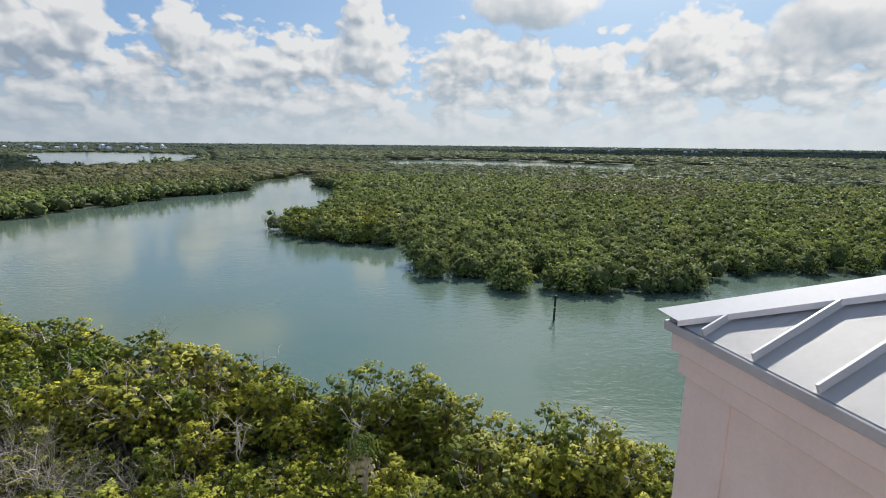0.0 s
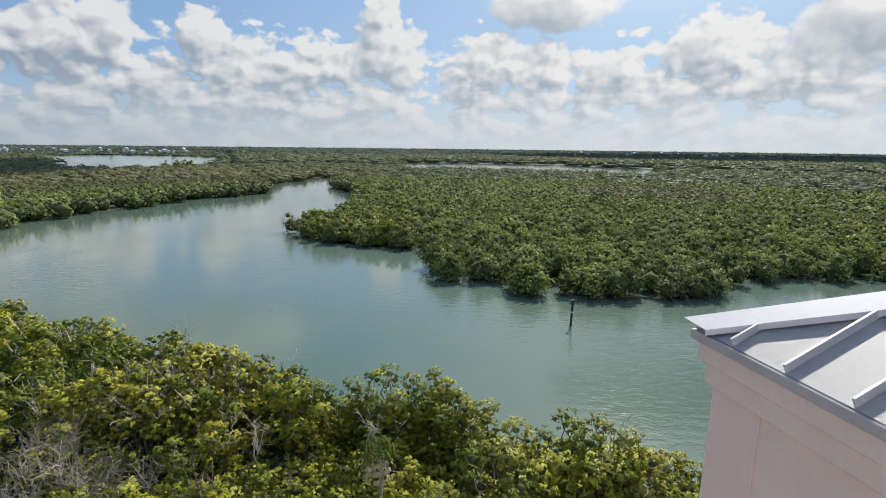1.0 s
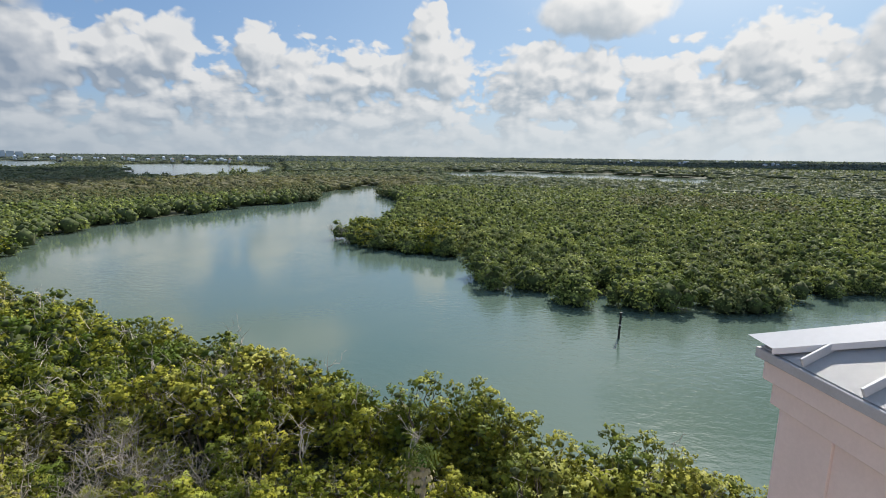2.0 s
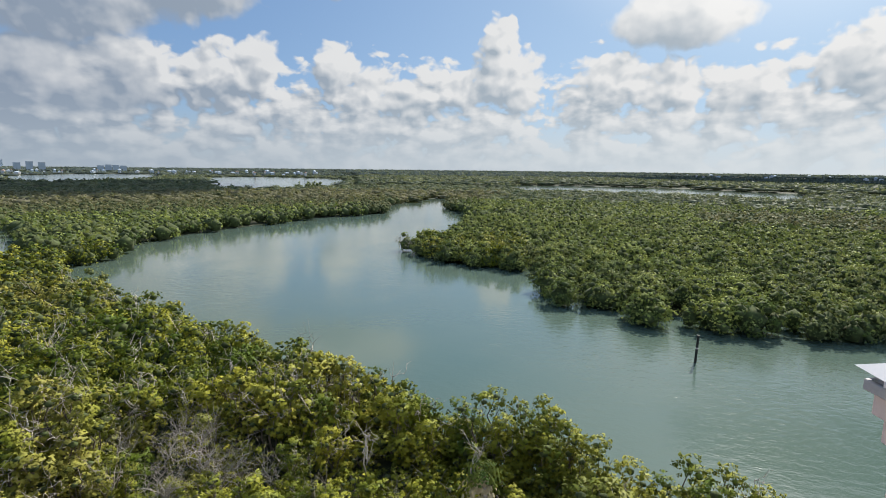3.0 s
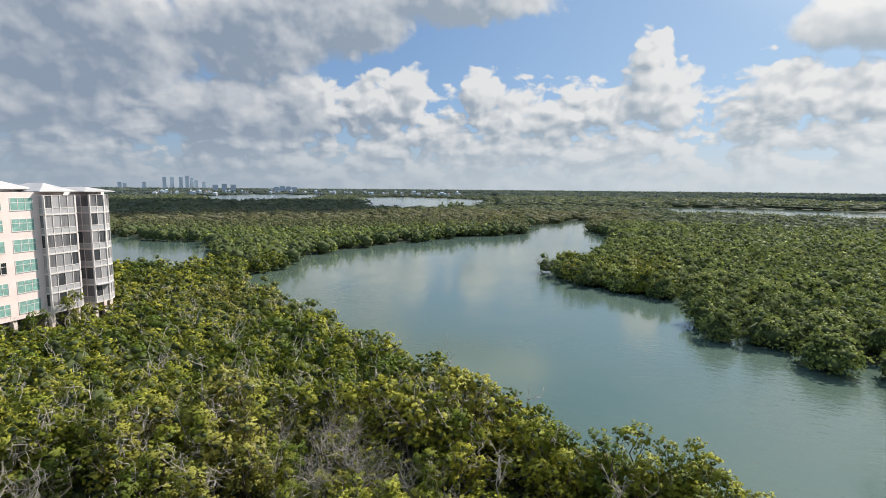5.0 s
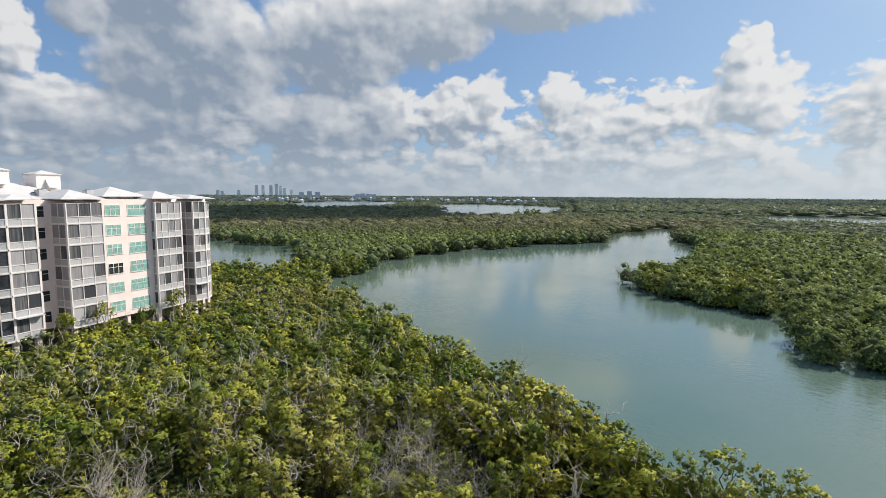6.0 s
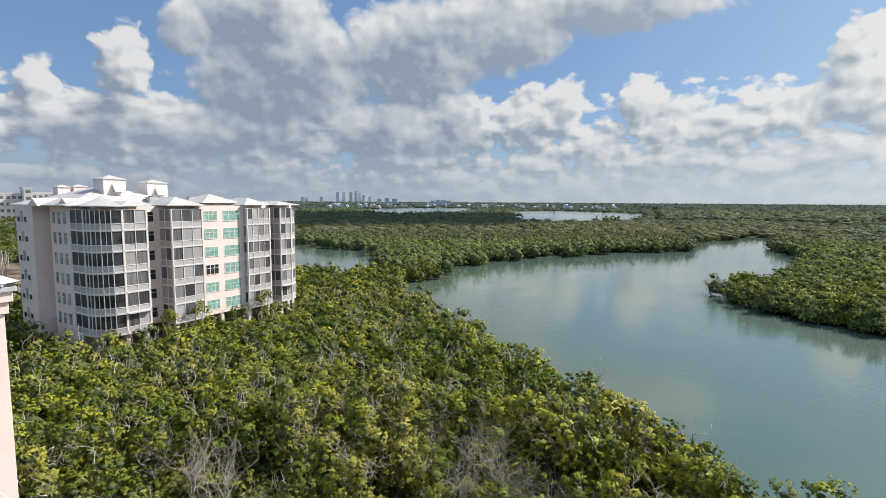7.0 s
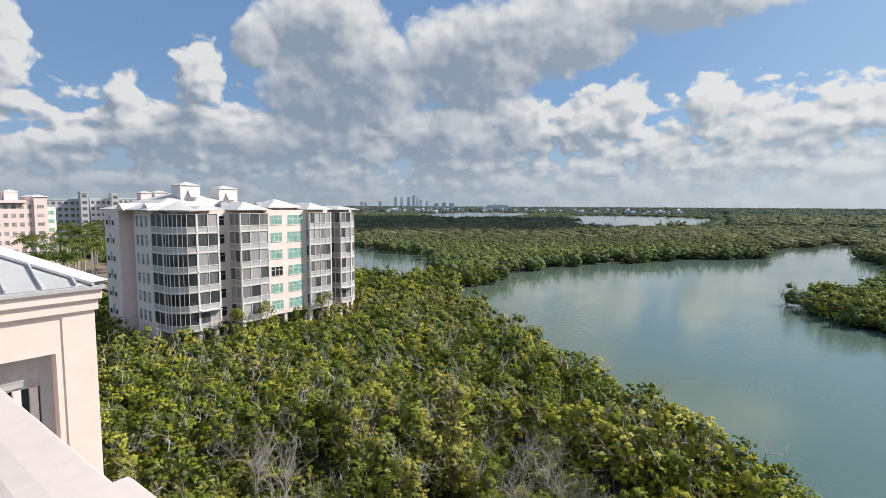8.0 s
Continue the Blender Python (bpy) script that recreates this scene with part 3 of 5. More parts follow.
def wood_stand(name, label, x, y, height, spread, count, size, r, mat, lobes=7, core=0.62):
    """A stand of many trees past counting: each a dome of billowing lobes, clad in leaf sprays, in one mesh."""
    n = len(x)
    if lobes > 1:
        i = np.arange(lobes)
        fall = np.arccos(1 - (i + 0.3) / lobes * 1.02) + r.normal(size=(n, lobes)) * 0.12
        rad = spread[:, None] * r.uniform(0.32, 0.50, (n, lobes))
        a = i * 2.4 + r.uniform(0, 6.28, (n, 1)) + r.normal(size=(n, lobes)) * 0.35
        off = spread[:, None] * 0.74 * np.sin(fall)
        tall = np.minimum(rad * r.uniform(0.62, 0.9, (n, lobes)), height[:, None] * 0.36)
        lz = height[:, None] * (0.34 + 0.66 * np.cos(fall) * r.uniform(0.86, 1.06, (n, lobes))) - tall
        lz = np.maximum(lz, tall * 0.8 + 0.35)
    else:
        rad, a, off, tall = spread[:, None] * 0.86, np.zeros((n, 1)), np.zeros((n, 1)), height[:, None] * 0.42
        lz = height[:, None] - tall
    lx, ly = x[:, None] + off * np.cos(a), y[:, None] + off * np.sin(a)
    far = lobes < 5
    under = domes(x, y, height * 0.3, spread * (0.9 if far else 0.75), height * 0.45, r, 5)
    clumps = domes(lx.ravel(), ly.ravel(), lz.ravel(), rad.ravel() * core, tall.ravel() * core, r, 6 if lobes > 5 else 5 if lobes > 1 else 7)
    w = rad.ravel() ** 2
    m = n * count
    tufts = m if lobes < 3 else m // 5
    lobe_of = r.choice(n * lobes, tufts, p=w / w.sum())
    way = unit(r.normal(size=(tufts, 3)) + np.array([0, 0, 0.55]))
    lump = r.uniform(0.62, 1.10, tufts)
    heart = np.stack([lx.ravel()[lobe_of] + way[:, 0] * rad.ravel()[lobe_of] * lump, ly.ravel()[lobe_of] + way[:, 1] * rad.ravel()[lobe_of] * lump,
                      lz.ravel()[lobe_of] + way[:, 2] * tall.ravel()[lobe_of] * lump], 1)
    pick = r.integers(0, tufts, m)
    d, k = way[pick], lobe_of[pick] // lobes
    fan = unit(d * 0.6 + r.normal(size=(m, 3)) * 0.6 + np.array([0, 0, 0.3]))
    c = heart[pick] + fan * (size * 1.2 * r.uniform(0.3, 1.2, m))[:, None]
    c[:, 2] = np.where(c[:, 2] < 0.5, r.uniform(0.3, 1.6, m), c[:, 2])
    if not far:
        # a skirt of low sprays round each tree
        skirt = r.uniform(size=m) < 0.16
        t = r.uniform(0, 6.28, m)
        reach = spread[k] * r.uniform(0.62, 0.92, m)
        c[skirt] = np.stack([x[k] + np.cos(t) * reach, y[k] + np.sin(t) * reach, r.uniform(0.08, 0.5, m) * height[k]], 1)[skirt]
        d = np.where(skirt[:, None], np.stack([np.cos(t), np.sin(t), np.full(m, 0.3)], 1), d)
    nrm = unit(d + r.normal(size=(m, 3)) * 0.35 + np.array([0, 0, 0.35]))
    soft = unit(d * 0.9 + fan * 0.3 + nrm * 0.2)
    sprays = leaf_tris(c, nrm, size * np.sqrt(spread[k] / spread.mean()), r)
    hub = np.repeat(np.stack([x, y, height * 0.40], 1), len(under[0]) // n, axis=0)
    hubs = np.repeat(np.stack([lx.ravel(), ly.ravel(), lz.ravel()], 1), len(clumps[0]) // (n * lobes), axis=0)
    mark = r.uniform(0, 1, n)
    pieces = [(under, unit(under[0] - hub), np.repeat(mark, len(under[1]) // n))] if lobes > 1 else []
    pieces += [(clumps, unit(clumps[0] - hubs), np.repeat(mark, len(clumps[1]) // n)), (sprays, np.repeat(soft, 3, axis=0), mark[k])]
    v, f = joined([p[0] for p in pieces])
    mesh = mesh_of(name, v, f, mat, normals=np.concatenate([p[1] for p in pieces]))
    mesh.materials.append(M_CROWN_SHADE)
    # inner domes carry the painted crown shade; far stands are all leaf
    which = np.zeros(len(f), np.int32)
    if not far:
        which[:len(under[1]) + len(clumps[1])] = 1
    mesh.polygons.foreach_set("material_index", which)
    mesh.attributes.new("tree", "FLOAT", "FACE").data.foreach_set("value", np.concatenate([p[2] for p in pieces]).astype(np.float32))
    return tagged(new(name, mesh), label, "mangroves", kind="stuff")


def scatter(step, x0, x1, y0, y1, r, keep):
    gx, gy = np.meshgrid(np.arange(x0, x1, step), np.arange(y0, y1, step * 0.87))
    gx = gx + (np.arange(gx.shape[0]) % 2)[:, None] * step * 0.5
    gx = gx + r.uniform(-0.48, 0.48, gx.shape) * step
    gy = gy + r.uniform(-0.48, 0.48, gy.shape) * step
    x, y = gx.ravel(), gy.ravel()
    ok = keep(x, y)
    return x[ok], y[ok]


def condo_at(a, b, z=0.0):
    """Plan of the neighbouring building: a along its river front, b out of the front."""
    c, s = math.cos(radians(16)), math.sin(radians(16))
    return Vector((-s * a + c * b, c * a + s * b, z))


def built(x, y, gap=1.2):
    """True where buildings and their forecourt stand."""
    c, s = math.cos(radians(16)), math.sin(radians(16))
    a, b = -s * x + c * y, c * x + s * y
    neighbour = (a > 32 - gap) & (a < 69.5 + gap) & (b < -73.5 + gap) & (b > -110)
    court = (b < -122) & (a < 72) & (a > -70) & (b > -330)
    gap_side = (b < -112) & (b > -122) & (a < 36)
    c, s = math.cos(radians(14)), math.sin(radians(14))
    a, b = -s * x + c * y, c * x + s * y
    here = (a < 5.5 + gap) & (b > -24) & (b < 12)
    return neighbour | court | gap_side | here


def view(x, y):
    """Distance from the terrace, and yaw."""
    return np.hypot(x, y), np.degrees(np.arctan2(-x, y))


# dead bushes, each in a gap of the grove: x, y and size
BRUSH = [(-24.6, 27.4, 1.6), (-26.5, 29.0, 1.5), (-22.4, 26.0, 1.4), (-30.1, 30, 1.5), (-28, 26.8, 1.5), (-20.6, 25.0, 1.3), (-36.7, 9.5, 1.9), (-29.5, 10.7, 1.7), (-34.0, 10.8, 1.8), (-24.5, 23.2, 1.4), (-31.5, 27.6, 1.4),
         (-40.2, 9.0, 1.7), (-38.6, 11.8, 1.7), (-25.8, 25.0, 1.4), (-22.0, 28.4, 1.3), (-18.4, 27.4, 1.2), (-15.6, 26.6, 1.1), (-28.2, 31.2, 1.3), (-10.4, 27.6, 1.0)]
# places kept open for a palm, snags and pale shrubs: x, y and radius
OPEN = [(-4.6, 26.0, 2.4), (-12.9, 29.6, 1.8), (-26.2, 30.1, 1.8), (-19.2, 25.6, 1.6), (-17.8, 24.4, 1.5), (-12.0, 24.2, 1.5), (-8.6, 23.8, 1.5), (-34.5, 26.2, 1.4)]


def make_woods():
    r = np.random.default_rng(11)
    # the near grove, tree by tree
    x, y = scatter(3.1, -75, 30, -22, 75, r, lambda x, y: (shore(x, y) > 0.8) & ~built(x, y))
    clear = np.ones(len(x), bool)
    for bx, by, s in BRUSH:
        clear &= np.hypot(x - bx, y - by) > 0.95 * s
    for bx, by, s in OPEN:
        clear &= np.hypot(x - bx, y - by) > s
    # dark gaps here and there
    clear &= r.uniform(size=len(x)) > 0.06
    x, y = x[clear], y[clear]
    d, w = view(x, y)
    bank_off = shore(x, y)
    grove = (d > 17) & (d < 62) & (w > -42) & (w < 97)
    near = grove & (d < 47)
    shapes = ((5.6, 3.0), (6.4, 3.3), (4.6, 3.2), (7.0, 3.2), (4.2, 2.8), (6.0, 3.6))
    kinds = [mangrove_meshes(r, h, s, 4400, 0.092) for h, s in shapes]
    coarse = [mangrove_meshes(r, h, s, 2700, 0.12) for h, s in shapes]
    for i in np.flatnonzero(near):
        trunk, crown, bare = (kinds if d[i] < 37 else coarse)[int(r.integers(len(kinds)))]
        ob = thing("mangrove_tree", "green mangrove with thin grey stems and a heaped crown", "tree", "grove below the terrace")
        k = r.uniform(0.82, 1.15)
        # the strip below the terrace has only low growth
        if d[i] < 31.5 and 2 < w[i] < 56:
            k *= 0.55
        elif d[i] < 38:
            k *= 0.88
        if built(x[i], y[i], 8.0):
            k *= 0.92
        # lower along the water
        if bank_off[i] < 4.5 and 15 < w[i] < 62:
            k *= 0.95
        elif bank_off[i] < 5.5 and w[i] <= 15:
            k *= 1.12
        if min(math.hypot(x[i] - q[0], y[i] - q[1]) - 1.9 * q[2] for q in BRUSH) < 0:
            k *= 0.62
        ob.matrix_world = Matrix.LocRotScale((x[i], y[i], 0.35), Euler((0, 0, r.uniform(0, math.tau))), (k, k, k * r.uniform(0.9, 1.12)))
        part_mesh("trunk", trunk, ob)
        part_mesh("crown", crown, ob)
        for mesh in r.permutation(6)[:int(r.integers(3, 7) if w[i] > 25 else r.integers(1, 4))]:
            part_mesh("bare_limb", bare[mesh], ob, "bleached leafless limb")
    # low bushes close together in the strip below the terrace
    bushes = [mangrove_meshes(r, h, s, 2600, 0.083) for h, s in ((2.6, 2.6), (3.1, 2.4), (2.2, 2.8))]
    bx, by = scatter(2.4, -44, 16, 5, 44, r, lambda x, y: (shore(x, y) > 0.3) & ~built(x, y))
    bd, bw = view(bx, by)
    strip = (bd > 20.5) & (bd < 31.5) & (bw > -24) & (bw < 57)
    # an understorey along the water's edge and round the dead bushes
    bank = (bw > -24) & (bw < 40) & (bd >= 31.5) & (shore(bx, by) < 5.5)
    thicket = (bd > 28) & np.any([np.hypot(bx - q[0], by - q[1]) < 3.4 for q in BRUSH], axis=0)
    for i in np.flatnonzero(strip | bank | thicket):
        if min(math.hypot(bx[i] - q[0], by[i] - q[1]) - 0.65 * q[2] for q in BRUSH) > 0 or r.uniform() < 0.3:
            trunk, crown, bare = bushes[int(r.integers(3))]
            ob = thing("mangrove_bush", "low green mangrove bush below the terrace", "bush", "bushes below the terrace")
            k = r.uniform(0.7, 1.1)
            ob.matrix_world = Matrix.LocRotScale((bx[i], by[i], 0.35), Euler((0, 0, r.uniform(0, math.tau))), (k, k, k))
            part_mesh("trunk", trunk, ob)
            part_mesh("crown", crown, ob)
    # full-grown trees on the spit beside the terrace
    for px, py in ((9.6, 27.6), (11.6, 26.0), (12.6, 23.2), (7.2, 29.2), (10.0, 24.4), (6.2, 27.0), (4.0, 29.2), (13.2, 27.2)):
        trunk, crown, bare = kinds[int(r.integers(len(kinds)))]
        ob = thing("mangrove_tree", "green mangrove with thin grey stems and a heaped crown", "tree", "grove below the terrace")
        k = r.uniform(0.8, 0.98)
        ob.matrix_world = Matrix.LocRotScale((px, py, 0.2), Euler((0, 0, r.uniform(0, math.tau))), (k, k, k))
        part_mesh("trunk", trunk, ob)
        part_mesh("crown", crown, ob)
    # a close row along the near bank
    bank = [(9.5, 31), (5, 30), (1, 34), (-1.5, 37), (-6, 34.5), (-11.5, 37.5), (-16, 41.5), (-22, 42.5), (-29, 44.5), (-40, 50.5)]
    for (x0, y0), (x1, y1) in zip(bank, bank[1:]):
        run = math.hypot(x1 - x0, y1 - y0)
        for q in np.arange(0.6, run, 2.5):
            px, py = x0 + (x1 - x0) * q / run + r.normal() * 0.3 + (y1 - y0) / run * 1.3, y0 + (y1 - y0) * q / run + r.normal() * 0.3 - (x1 - x0) / run * 1.3
            px, py = (px, py) if shore(np.array([px]), np.array([py]))[0] > 0 else (px - (y1 - y0) / run * 2.6, py + (x1 - x0) / run * 2.6)
            trunk, crown, bare = (kinds if math.hypot(px, py) < 37 else coarse)[int(r.integers(len(kinds)))]
            ob = thing("mangrove_tree", "green mangrove with thin grey stems and a heaped crown", "tree", "grove below the terrace")
            k = r.uniform(0.72, 0.95)
            ob.matrix_world = Matrix.LocRotScale((px, py, 0.2), Euler((0, 0, r.uniform(0, math.tau))), (k * 0.9, k * 0.9, k))
            part_mesh("trunk", trunk, ob)
            part_mesh("crown", crown, ob)
    # taller saplings close to the neighbouring building
    for a in (41, 46.5, 52.2, 58.5):
        trunk, crown, bare = kinds[int(r.integers(len(kinds)))]
        ob = thing("mangrove_tree", "slender green mangrove rising beside the building", "tree", "grove below the terrace")
        p = condo_at(a, -71.6 + r.uniform(-0.6, 1.2))
        k = r.uniform(0.75, 0.95)
        ob.matrix_world = Matrix.LocRotScale((p.x, p.y, 0.35), Euler((0, 0, r.uniform(0, math.tau))), (k * 0.75, k * 0.75, k * 1.28))
        part_mesh("trunk", trunk, ob)
        part_mesh("crown", crown, ob)
    far = grove & ~near
    # bleached limbs past counting among the crowns farther along the bank
    pieces = []
    bx, by = scatter(2.7, -105, 0, -5, 85, r, lambda x, y: (shore(x, y) > 2.5) & ~built(x, y) & (np.hypot(x, y) > 46) & (np.hypot(x, y) < 105) & (x < -8))
    for px, py in zip(bx, by):
        if r.uniform() < 0.6:
            foot = np.array([px, py, r.uniform(2.8, 4.2)])
            tip = foot + np.array([r.normal() * 0.8, r.normal() * 0.8, r.uniform(1.0, 2.3)])
            pieces.append(limb(r, foot, tip, 0.042, 0.016, 0.25, 4, 3))
            for q in range(3):
                s = foot + (tip - foot) * r.uniform(0.4, 1)
                pieces.append(limb(r, s, s + r.normal(size=3) * 0.5 + np.array([0, 0, 0.4]), 0.024, 0.012, 0.3, 3, 3))
    tagged(new("bare_limbs", mesh_of("bare_limbs", *joined(pieces), M_DEADWOOD, True)), "bleached leafless limbs sticking out of the mangroves", "dead limbs", kind="stuff")
    n = far.sum()
    wood_stand("mangrove_grove", "dense green mangroves along the near bank", x[far], y[far], r.uniform(4.4, 6.4, n), r.uniform(1.8, 2.6, n), 1500, 0.12, r, M_LEAF_BANK, 8, 0.55)
    x, y = scatter(3.6, -200, 10, -20, 150, r, lambda x, y: (shore(x, y) > 1.4) & ~built(x, y, 0.9) & (np.hypot(x, y) > 62) & (np.hypot(x, y) < 150) & (x < -12))
    d, w = view(x, y)
    ok = w < 96
    x, y, n = x[ok], y[ok], ok.sum()
    for zone, count, size in ((np.hypot(x, y) < 98, 850, 0.15), (np.hypot(x, y) >= 98, 420, 0.20)):
        k = zone.sum()
        along = -math.sin(radians(16)) * x[zone] + math.cos(radians(16)) * y[zone]
        low = built(x[zone], y[zone], 9.0) & (along > 44)
        wood_stand("mangrove_bank", "dense green mangroves on the river bank", x[zone], y[zone], r.uniform(4.2, 6.4, k) * np.where(low, 0.8, 1.0), r.uniform(2.0, 3.0, k), count, size, r, M_LEAF_BANK)
    # the wooded point across the river
    x, y = scatter(4.3, -60, 260, 74, 215, r, lambda x, y: (shore(x, y) > 0.5) & (r.uniform(size=x.shape) > 0.06) & (np.degrees(np.arctan2(-x, y)) > -56) & (x > -60) & (np.hypot(x, y) < 215))
    n = len(x)
    for zone, count, size, lobes in ((np.hypot(x, y) < 132, 840, 0.158, 8), (np.hypot(x, y) >= 132, 220, 0.26, 5)):
        k = zone.sum()
        wide = r.uniform(1.7, 3.8, k) if lobes > 5 else r.uniform(2.3, 3.5, k)
        tall = 3.7 + 0.6 * (wide - 1.7) + r.uniform(0, 1.3, k) if lobes > 5 else r.uniform(4.5, 5.7, k)
        wood_stand("mangrove_point", "mangroves crowding a low point across the river", x[zone], y[zone], tall, wide, count, size, r, M_LEAF_FAR, lobes)
    # a clump of taller trees at the lagoon's edge
    x, y = np.array([-276.0, -270, -264, -258, -267]), np.array([474.0, 482, 476, 484, 490])
    wood_stand("mangrove_clump", "dark clump of taller mangroves at the lagoon", x, y, r.uniform(7.5, 9.5, 5), r.uniform(4.5, 6.0, 5), 120, 0.6, r, M_LEAF_FAR, 6)
    # farther woods in rings, sparser leaf by leaf; from 330 m leaf colours carry painted haze
    for lo, hi, step, count, size, lobes in ((150, 330, 6.4, 92, 0.40, 5), (330, 620, 13.5, 36, 0.8, 2), (620, 1300, 22, 12, 1.7, 1), (1300, 2600, 52, 10, 2.6, 1), (2600, 4700, 105, 8, 4.0, 1)):
        def keep(x, y):
            d, w = view(x, y)
            inside = (d > lo) & (d < hi) & (w > -52) & (w < 104) & ~((d < 215) & (x > -60))
            return inside & (shore(x, y) > (2.2 if lo < 300 else 0.32 * step if lo < 600 else 0.4 * step)) & ~built(x, y)
        x, y = scatter(step, -hi, hi, -hi * 0.3, hi, r, keep)
        n = len(x)
        # low scrub round the far lagoon and among the waterfront houses
        d, w = view(x, y)
        low = ((d > 540) & (d < 2100) & (w > 24) & (w < 64)) | ((d > 950) & (d < 2100) & (w < -6)) 
        by_strip = (shore(x, y) < 60) & (x > -100) & (d > 380) & (d < 900)
        edge = (shore(x, y) < 22) & (d < 330)
        grow = np.where(edge, 1.25, 1.0) * np.where(low, np.where(d < 900, 0.62, 0.45), 1.0 if lo < 600 else 1.1) * np.where(by_strip, 0.74, 1.0)
        dry = (x < -60) & (np.hypot(x, y) > 255) & (np.hypot(x, y) < 470) & (np.degrees(np.arctan2(-x, y)) < 70) if lo < 500 else np.zeros(n, bool)
        dry = dry | (np.abs(np.hypot(x - 90, y - 235) + 14 * waves(x, y, 40, 8)) < 42)
        for zone, mat, label in ((~dry, M_LEAF_FAR if lo < 300 else M_LEAF_HAZE if lo < 1000 else M_LEAF_BLUE, "far grey-green mangrove forest"), (dry, M_LEAF_GREY, "stretch of thin grey-brown mangroves")):
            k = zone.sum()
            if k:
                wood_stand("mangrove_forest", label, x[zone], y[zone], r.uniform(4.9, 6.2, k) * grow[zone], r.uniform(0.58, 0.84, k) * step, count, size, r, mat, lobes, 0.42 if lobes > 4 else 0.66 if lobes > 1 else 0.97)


make_woods()


# ---- building helpers ----
def box(bm, x0, x1, y0, y1, z0, z1):
    v = [bm.verts.new(p) for p in ((x0, y0, z0), (x1, y0, z0), (x1, y1, z0), (x0, y1, z0), (x0, y0, z1), (x1, y0, z1), (x1, y1, z1), (x0, y1, z1))]
    for f in ((3, 2, 1, 0), (4, 5, 6, 7), (0, 1, 5, 4), (1, 2, 6, 5), (2, 3, 7, 6), (3, 0, 4, 7)):
        bm.faces.new([v[i] for i in f])


def prism(bm, pts, z0, z1):
    """A solid on a plan polygon."""
    lo = [bm.verts.new((p[0], p[1], z0)) for p in pts]
    hi = [bm.verts.new((p[0], p[1], z1)) for p in pts]
    n = len(pts)
    bm.faces.new(hi)
    bm.faces.new(lo[::-1])
    for i in range(n):
        bm.faces.new((lo[i], lo[(i + 1) % n], hi[(i + 1) % n], hi[i]))


def done(bm, bevel=0.0):
    bmesh.ops.recalc_face_normals(bm, faces=bm.faces)
    if bevel:
        bmesh.ops.bevel(bm, geom=list(bm.edges), offset=bevel, segments=1, affect="EDGES", clamp_overlap=True)
    return bm


def boxed(*dims, bevel=0.0):
    bm = bmesh.new()
    box(bm, *dims)
    return done(bm, bevel)


def strip_box(bm, p, q, thick, z0, z1, out=0.0):
    """An upright board from plan point p to q, thick inwards of the line (to the left of p to q), set out by out."""
    p, q = Vector(p[:2]), Vector(q[:2])
    d = (q - p).normalized()
    n = Vector((d.y, -d.x))
    prism(bm, [p + n * out, q + n * out, q + n * (out - thick), p + n * (out - thick)], z0, z1)


def hip_roof(bm, x0, x1, y0, y1, z, pitch, over=0.28, thick=0.14):
    """A hipped roof over a rectangle, with its fascia."""
    x0, x1, y0, y1 = x0 - over, x1 + over, y0 - over, y1 + over
    half = min(x1 - x0, y1 - y0) / 2
    top = z + half * pitch
    base = [bm.verts.new(p) for p in ((x0, y0, z), (x1, y0, z), (x1, y1, z), (x0, y1, z))]
    low = [bm.verts.new((v.co.x, v.co.y, z - thick)) for v in base]
    if x1 - x0 >= y1 - y0:
        r0, r1 = bm.verts.new((x0 + half, (y0 + y1) / 2, top)), bm.verts.new((x1 - half + 1e-3, (y0 + y1) / 2, top))
        bm.faces.new((base[0], base[1], r1, r0))
        bm.faces.new((base[1], base[2], r1))
        bm.faces.new((base[2], base[3], r0, r1))
        bm.faces.new((base[3], base[0], r0))
    else:
        r0, r1 = bm.verts.new(((x0 + x1) / 2, y0 + half, top)), bm.verts.new(((x0 + x1) / 2, y1 - half + 1e-3, top))
        bm.faces.new((base[0], base[1], r0))
        bm.faces.new((base[1], base[2], r1, r0))
        bm.faces.new((base[2], base[3], r1))
        bm.faces.new((base[3], base[0], r0, r1))
    for i in range(4):
        j = (i + 1) % 4
        bm.faces.new((low[i], low[j], base[j], base[i]))
    bm.faces.new(low[::-1])


def pane_build(n, bsdf, out):
    """Insect screens and drawn shutters behind glass: some dark and open, some pale."""
    each = n.add("ShaderNodeObjectInfo").outputs["Random"]
    p = position(n)
    folds = n.noise(n.vec("MULTIPLY", p, (2.5, 2.5, 0.15)), 2.0, 2.0, 0.5)
    tone = n.math("ADD", n.math("MULTIPLY", each, 0.9), n.math("MULTIPLY_ADD", folds, 0.5, -0.25), clamp=True)
    ramp = n.add("ShaderNodeValToRGB")
    n.link(tone, ramp.inputs[0])
    ramp.color_ramp.elements[0].position, ramp.color_ramp.elements[0].color = 0.12, (0.045, 0.048, 0.054, 1)
    ramp.color_ramp.elements[1].position, ramp.color_ramp.elements[1].color = 0.9, (0.42, 0.40, 0.41, 1)
    mid = ramp.color_ramp.elements.new(0.45)
    mid.color = (0.24, 0.23, 0.24, 1)
    n.link(ramp.outputs[0], bsdf.inputs["Base Color"])
    bsdf.inputs["Roughness"].default_value = 0.42
    bsdf.inputs["Specular IOR Level"].default_value = 0.3


